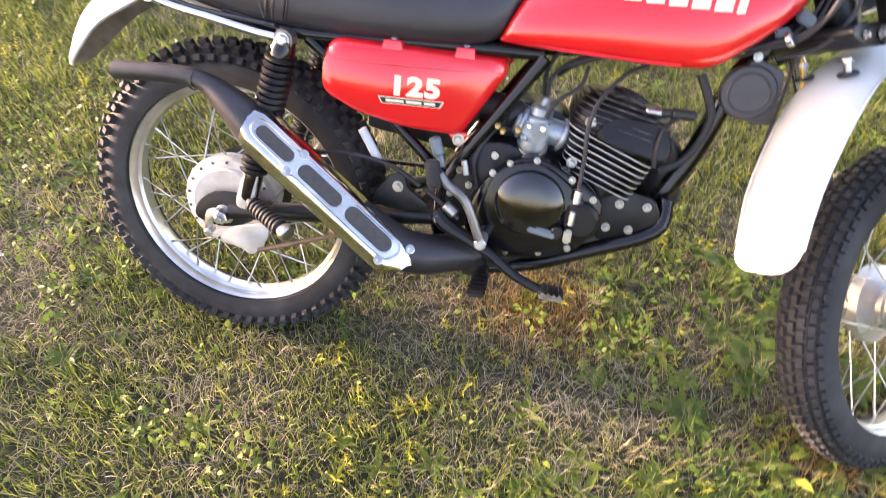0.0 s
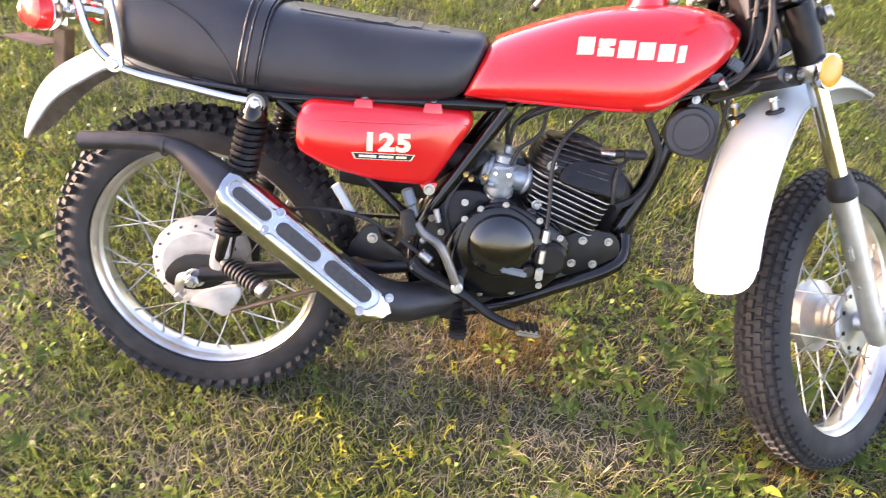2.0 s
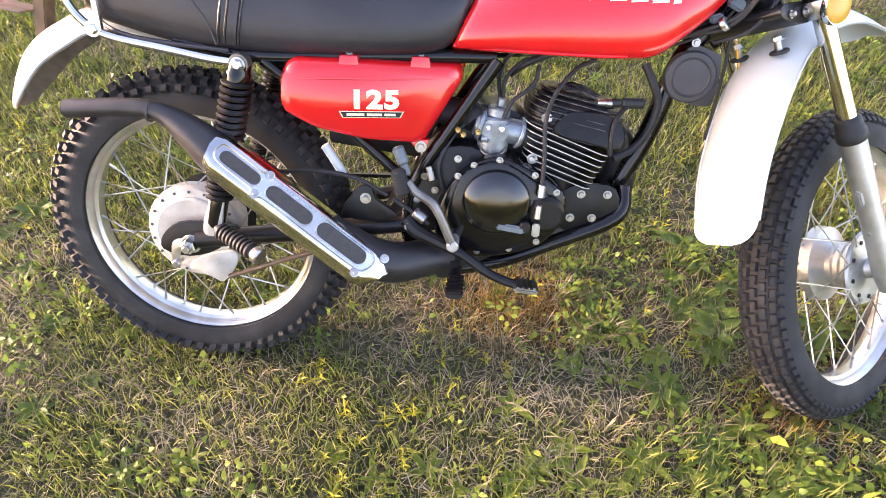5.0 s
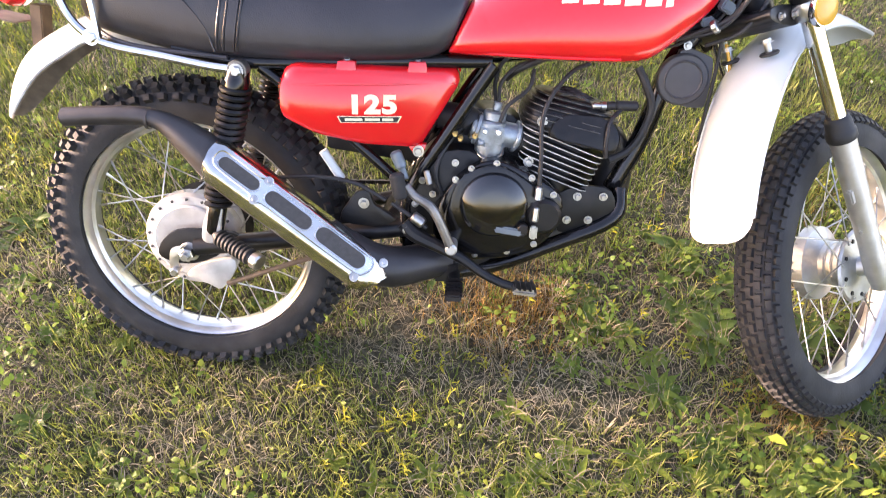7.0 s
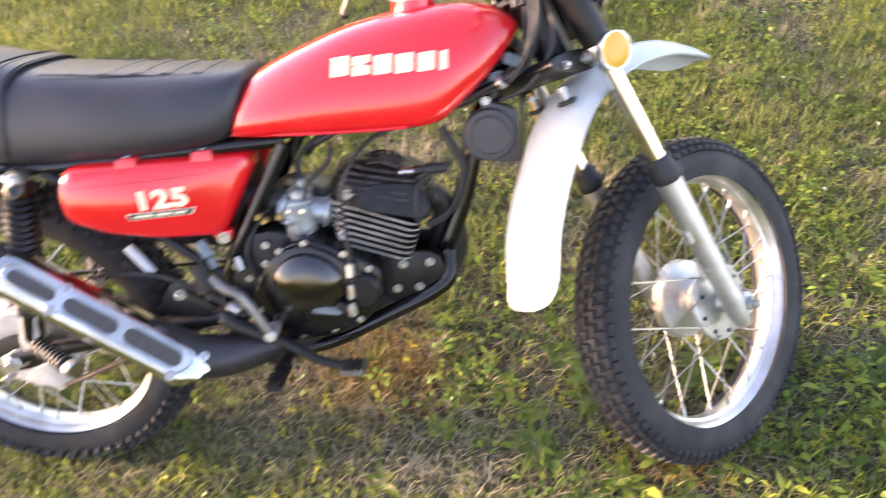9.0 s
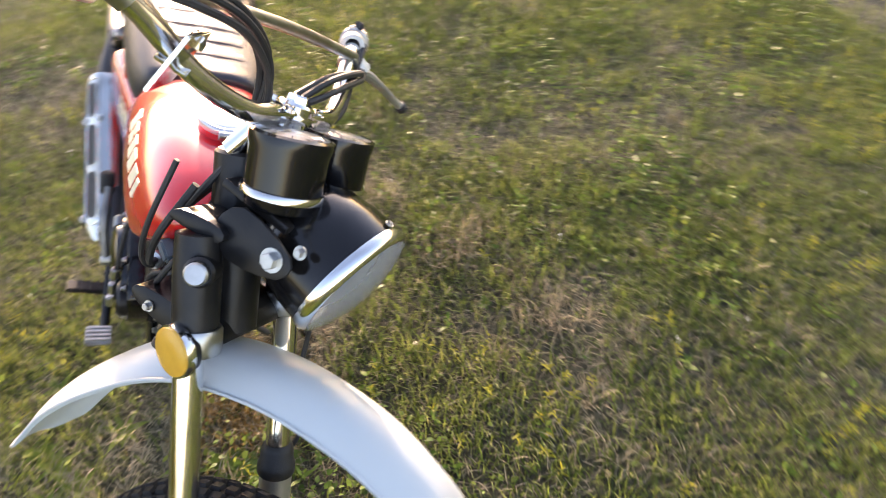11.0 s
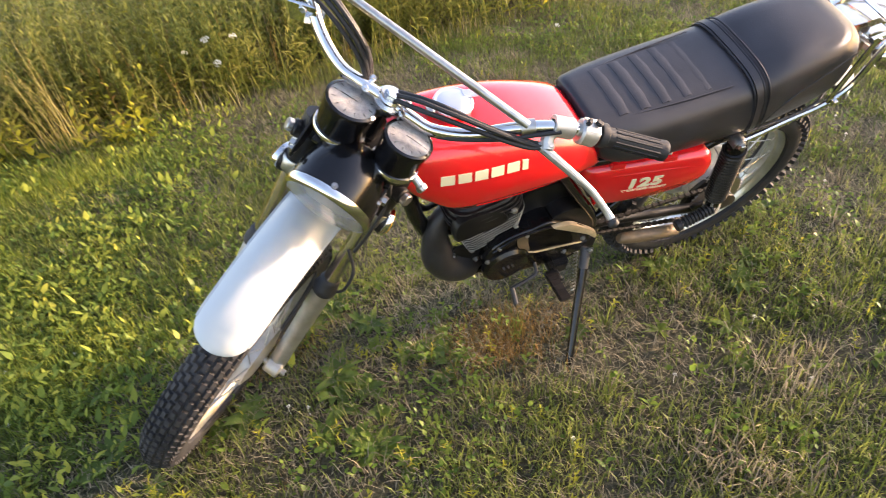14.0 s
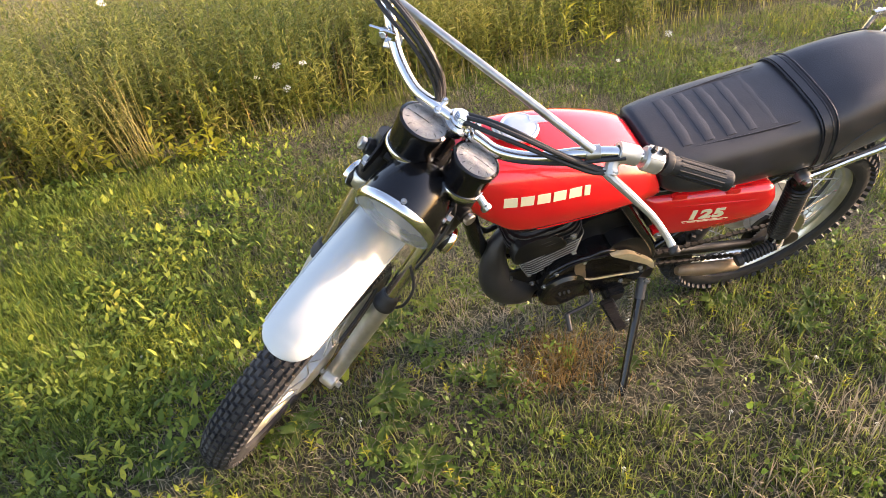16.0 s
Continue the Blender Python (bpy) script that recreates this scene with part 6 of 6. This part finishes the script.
v, f = blades(px, py, rng.uniform(.25, .75, n) * edge, rng.uniform(.0014, .003, n), np.abs(rng.normal(.3, .25, n)), rng.normal(.3, 1.4, n), .6)
field_mesh("meadow_straw", v, f, THATCH, "dry straw-coloured stems in the meadow")
v, f = sprigs(4600, .26, 61, .25, .80, .045, .095, 34, MX0, MX1, MY0, -.4, lambda x, y: (y < lawn_edge(x) - .22) * np.clip(1.2 + (y + 2) * .16, .3, 1), fat0=.08, fat1=.14)
v2, f2 = sprigs(3400, .30, 63, .30, .72, .045, .085, 40, -1.2, 3.4, -3.3, -1.0, lambda x, y: (y < lawn_edge(x) - .12), fat0=.10, fat1=.17)
v, f = join([(v, f), (v2, f2)])
field_mesh("meadow_stems", v, f, RODS, "tall leafy goldenrod-like stems in the meadow", "weeds")
v, f = sprigs(2600, .55, 71, .30, .62, .04, .09, 20, MX0, MX1, MY0, -.4, lambda x, y: (y < lawn_edge(x) - .1))
field_mesh("meadow_yellow", v, f, YELLOW, "yellowing stems in the meadow", "weeds")


# a golden clump of dry stems, yellow fronds, and rust-brown tops at the lawn's edge
px, py = rng.normal(1.92, .07, 60), rng.normal(-1.84, .05, 60)
n = len(px)
v, f = blades(px, py, rng.uniform(.22, .76, n), rng.uniform(.0014, .0026, n), np.abs(rng.normal(.22, .16, n)), rng.normal(.1, .8, n), .6)
field_mesh("golden_clump", v, f, GOLD, "golden dry stems standing in a clump")
v, f = join([sprigs(2, -1, 81 + i, h * .75 + .05, h + .05, .035, .075, 11, x - .055, x + .0, -1.80, -1.74, fat0=.28, fat1=.45) for i, (x, h) in enumerate(((1.80, .31), (1.86, .27), (1.66, .50), (1.72, .09), (1.70, .14), (2.06, .22), (1.58, .16), (2.2, .3)))])
field_mesh("yellow_fronds", v, f, YELLOW, "bright yellow leaf fronds at the meadow's edge", "weeds")
v, f = sprigs(70, -1, 85, .2, .55, .02, .05, 18, -.5, 2.9, -2.6, -1.5, mask=lambda x, y: (y < lawn_edge(x)), fat0=.12, fat1=.2)
field_mesh("rusty_stems", v, f, ORANGE, "rust-brown seed stems in the meadow", "weeds")

# ---------------------------------------------------------------- single plants
def rosette(n_leaf, length, width, seed, leaf_mat=None):
    """A low weed: a small crown with its leaves as parts."""
    r = random.Random(seed)
    core = part("weed_rosette", lathe([(0, -.01), (.005, -.008), (.006, .004), (0, .008)], (0, 0, 0), (0, 0, 1), 8), CLOVER)
    for i in range(n_leaf):
        bm = bmesh.new()
        a = 6.283 * i / n_leaf + r.uniform(-.3, .3)
        ln, w, p = length * r.uniform(.6, 1.1), width * r.uniform(.7, 1.15), r.uniform(.15, .8)
        cs = []
        for k in range(7):
            t = k / 6
            half = w / 2 * (math.sin(min(1, t * 1.12 + .06) * 3.14) ** .75) + .0015
            q = Vector((math.cos(a), math.sin(a), 0)) * ln * (t * math.cos(p * (1 - .4 * t))) + Vector((0, 0, .006 + ln * t * math.sin(p) * (1 - .65 * t)))
            sd = Vector((-math.sin(a), math.cos(a), 0))
            wob = .12 * half * math.sin(k * 2.1 + i)
            cs.append([bm.verts.new(q - sd * half + Vector((0, 0, half * .3 + wob))), bm.verts.new(q), bm.verts.new(q + sd * half + Vector((0, 0, half * .3 - wob)))])
        for c0, c1 in zip(cs, cs[1:]):
            for j in (0, 1):
                bm.faces.new((c0[j], c0[j + 1], c1[j + 1], c1[j]))
        part("leaf", bm, leaf_mat or WEED, core, "", ID, 80)
    return core


ROS_OB = [rosette(10, .058, .020, 1), rosette(13, .075, .021, 2), rosette(9, .050, .022, 3), rosette(12, .066, .016, 4), rosette(15, .080, .018, 5)]
spots = [(1.15, .23, 1.0), (1.16, .17, .9), (1.07, .28, .9), (1.14, .33, 1.0), (1.21, .28, .9), (1.07, .19, 1.15), (1.14, .12, 1.2), (1.10, .15, .9), (.87, .24, .8), (.84, .20, .7), (2.07, -.46, 1.0), (2.08, -.23, 1.1), (2.01, -.30, 1.0),
         (1.81, -.28, .8), (1.72, .10, .9), (1.41, .14, .9), (1.37, .10, .8), (-.40, .02, .9), (.05, .15, .7), (-.14, .22, .8), (-.10, .14, .7), (.88, .14, .8), (.92, .10, .7), (-.18, -.26, .75), (-.62, .37, 1.1), (-.66, .30, .9), (-.55, .17, .7),
         (1.55, -.82, .7), (1.66, -.61, .8), (1.40, -.03, .7), (1.99, -.65, .9), (1.78, -.45, .9), (1.90, -.12, .8), (1.62, .25, .7), (1.85, .35, .9), (-.26, -.12, .7), (-.34, -.20, .8), (.60, .78, .6), (.15, .55, .7), (-.30, .60, .8), (.02, .95, .7), (1.05, .45, .7), (1.25, .52, .6), (2.25, .30, .8), (1.106, .388, 1.1), (1.09, .36, .9), (.852, .142, .9), (.94, .12, .8), (.997, -.038, 1.0), (1.02, -.06, .8), (1.084, -.155, 1.1), (1.06, -.19, .9), (1.42, -.04, 1.0), (.48, .256, .9), (-.05, .292, 1.1), (-.08, .25, 1.0), (.12, .13, .9)]
r_ = random.Random(8)
spots += [(1.35 + 1.15 * r_.random(), -1.25 + 1.45 * r_.random(), .55 + .6 * r_.random()) for _ in range(80)]
for i, (x, y, size) in enumerate(spots):
    src = ROS_OB[i % 5]
    z = float(ground_z(np.array([x]), np.array([y]))[0])
    m = Matrix.Translation((x, y, z)) @ Matrix.Rotation(i * 1.7, 4, "Z") @ Matrix.Scale(size, 4)
    if i < 5:
        src.matrix_world = m
        ob = src
    else:
        ob = copy_thing(src, Matrix.Identity(4))
        ob.matrix_world = m
    tagged(ob, "low rosette of broad green leaves in the lawn", "weed", "weed rosettes")


# yellow-green tufts whose raised leaf colour paints the sun on them
TINTED_OB = [rosette(7, .075, .015, 11, SUNLIT_TINT), rosette(9, .09, .019, 12, SUNLIT_TINT), rosette(6, .06, .022, 13, SUNLIT_TINT)]
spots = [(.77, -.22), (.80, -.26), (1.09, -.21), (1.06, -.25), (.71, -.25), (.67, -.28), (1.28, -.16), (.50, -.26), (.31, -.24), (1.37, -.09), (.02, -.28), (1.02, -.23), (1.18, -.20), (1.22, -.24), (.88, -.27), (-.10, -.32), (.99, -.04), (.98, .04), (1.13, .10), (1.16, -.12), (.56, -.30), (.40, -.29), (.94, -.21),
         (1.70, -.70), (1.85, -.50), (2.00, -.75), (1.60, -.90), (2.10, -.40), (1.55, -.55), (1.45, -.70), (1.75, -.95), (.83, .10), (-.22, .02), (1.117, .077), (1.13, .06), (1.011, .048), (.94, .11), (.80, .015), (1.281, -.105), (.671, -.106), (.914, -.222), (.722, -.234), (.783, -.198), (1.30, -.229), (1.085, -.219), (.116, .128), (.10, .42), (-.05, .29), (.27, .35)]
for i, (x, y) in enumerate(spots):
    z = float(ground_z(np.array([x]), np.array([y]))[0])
    ob = TINTED_OB[i] if i < 3 else copy_thing(TINTED_OB[i % 3], Matrix.Identity(4))
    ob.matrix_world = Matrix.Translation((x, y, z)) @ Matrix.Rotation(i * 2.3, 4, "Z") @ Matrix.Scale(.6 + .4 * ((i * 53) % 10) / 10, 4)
    tagged(ob, "tuft of narrow yellow-green leaves painted brighter as if sunlit", "weed", "yellow-green weed tufts")


def umbel(seed):
    """A flat white flower head of many small florets on a thin stem."""
    r = random.Random(seed)
    bm = bmesh.new()
    for i in range(40):
        d, a = .022 * math.sqrt(r.random()), r.uniform(0, 6.283)
        c = Vector((d * math.cos(a), d * math.sin(a), .004 - 6 * d * d + r.uniform(-.001, .001)))
        vs = [bm.verts.new(c + Vector((.0035 * math.cos(q), .0035 * math.sin(q), r.uniform(-.001, .001)))) for q in (0, 1.26, 2.51, 3.77, 5.03)]
        bm.faces.new(vs)
    return bm


for i, (x, y, h, sc) in enumerate([(1.19, -1.95, .345, 1.0), (1.07, -1.95, .335, .8), (1.17, -1.93, .23, .9), (1.31, -1.95, .305, .6), (-1.05, -1.98, .085, 1.0), (1.90, -2.05, .74, .9), (-.62, -1.80, .06, .6), (.45, -2.3, .55, .9)]):
    z = float(ground_z(np.array([x]), np.array([y]))[0])
    m = Matrix.Translation((x, y, z)) @ Matrix.Rotation((i * 53) % 7 * .2 - .6, 4, "Z")
    st = part("flower_stem", tube([(0, 0, 0), (.01, .005, h * .5), (.0, .012, h)], .0016, 5, 3), MEADOW)
    st.matrix_world = m
    head = part("flower_head", umbel(i), PETAL, st, "", Matrix.Translation((0, .012, h)) @ Matrix.Rotation(-.6, 4, "X") @ Matrix.Scale(sc, 4))
    st.name = "wild_carrot"
    tagged(st, "white wild carrot flower head on a thin stem", "flower", "white meadow flowers")


def clover_head(seed):
    bm = bmesh.new()
    r = random.Random(seed)
    for i in range(26):
        a, b = r.uniform(0, 6.283), math.acos(r.uniform(-.3, 1))
        d = Vector((math.sin(b) * math.cos(a), math.sin(b) * math.sin(a), math.cos(b)))
        u = d.orthogonal().normalized()
        w = d.cross(u)
        c = d * .0055
        vs = [bm.verts.new(c + u * .0016), bm.verts.new(c + w * .0016), bm.verts.new(c + d * .004), ]
        bm.faces.new(vs)
        vs = [bm.verts.new(c - u * .0016), bm.verts.new(c - w * .0016), bm.verts.new(c + d * .004), ]
        bm.faces.new(vs)
    return bm


base_head = None
for i in range(46):
    x, y = rng.uniform(-1.2, 2.2), rng.uniform(-.9, 2.0)
    if y < lawn_edge(x) + .1:
        continue
    z = float(ground_z(np.array([x]), np.array([y]))[0])
    m = Matrix.Translation((x, y, z + .032)) @ Matrix.Scale(.62, 4)
    if base_head is None:
        base_head = part("clover_flower", merged(clover_head(3), tube([(0, 0, -.05), (.004, 0, -.02), (0, 0, .002)], .0009, 4, 2)), PETAL, None, "", ID, 80)
        ob = base_head
    else:
        ob = copy_thing(base_head, ID)
    ob.matrix_world = m
    tagged(ob, "small white clover flower above the lawn", "flower", "white clover flowers")
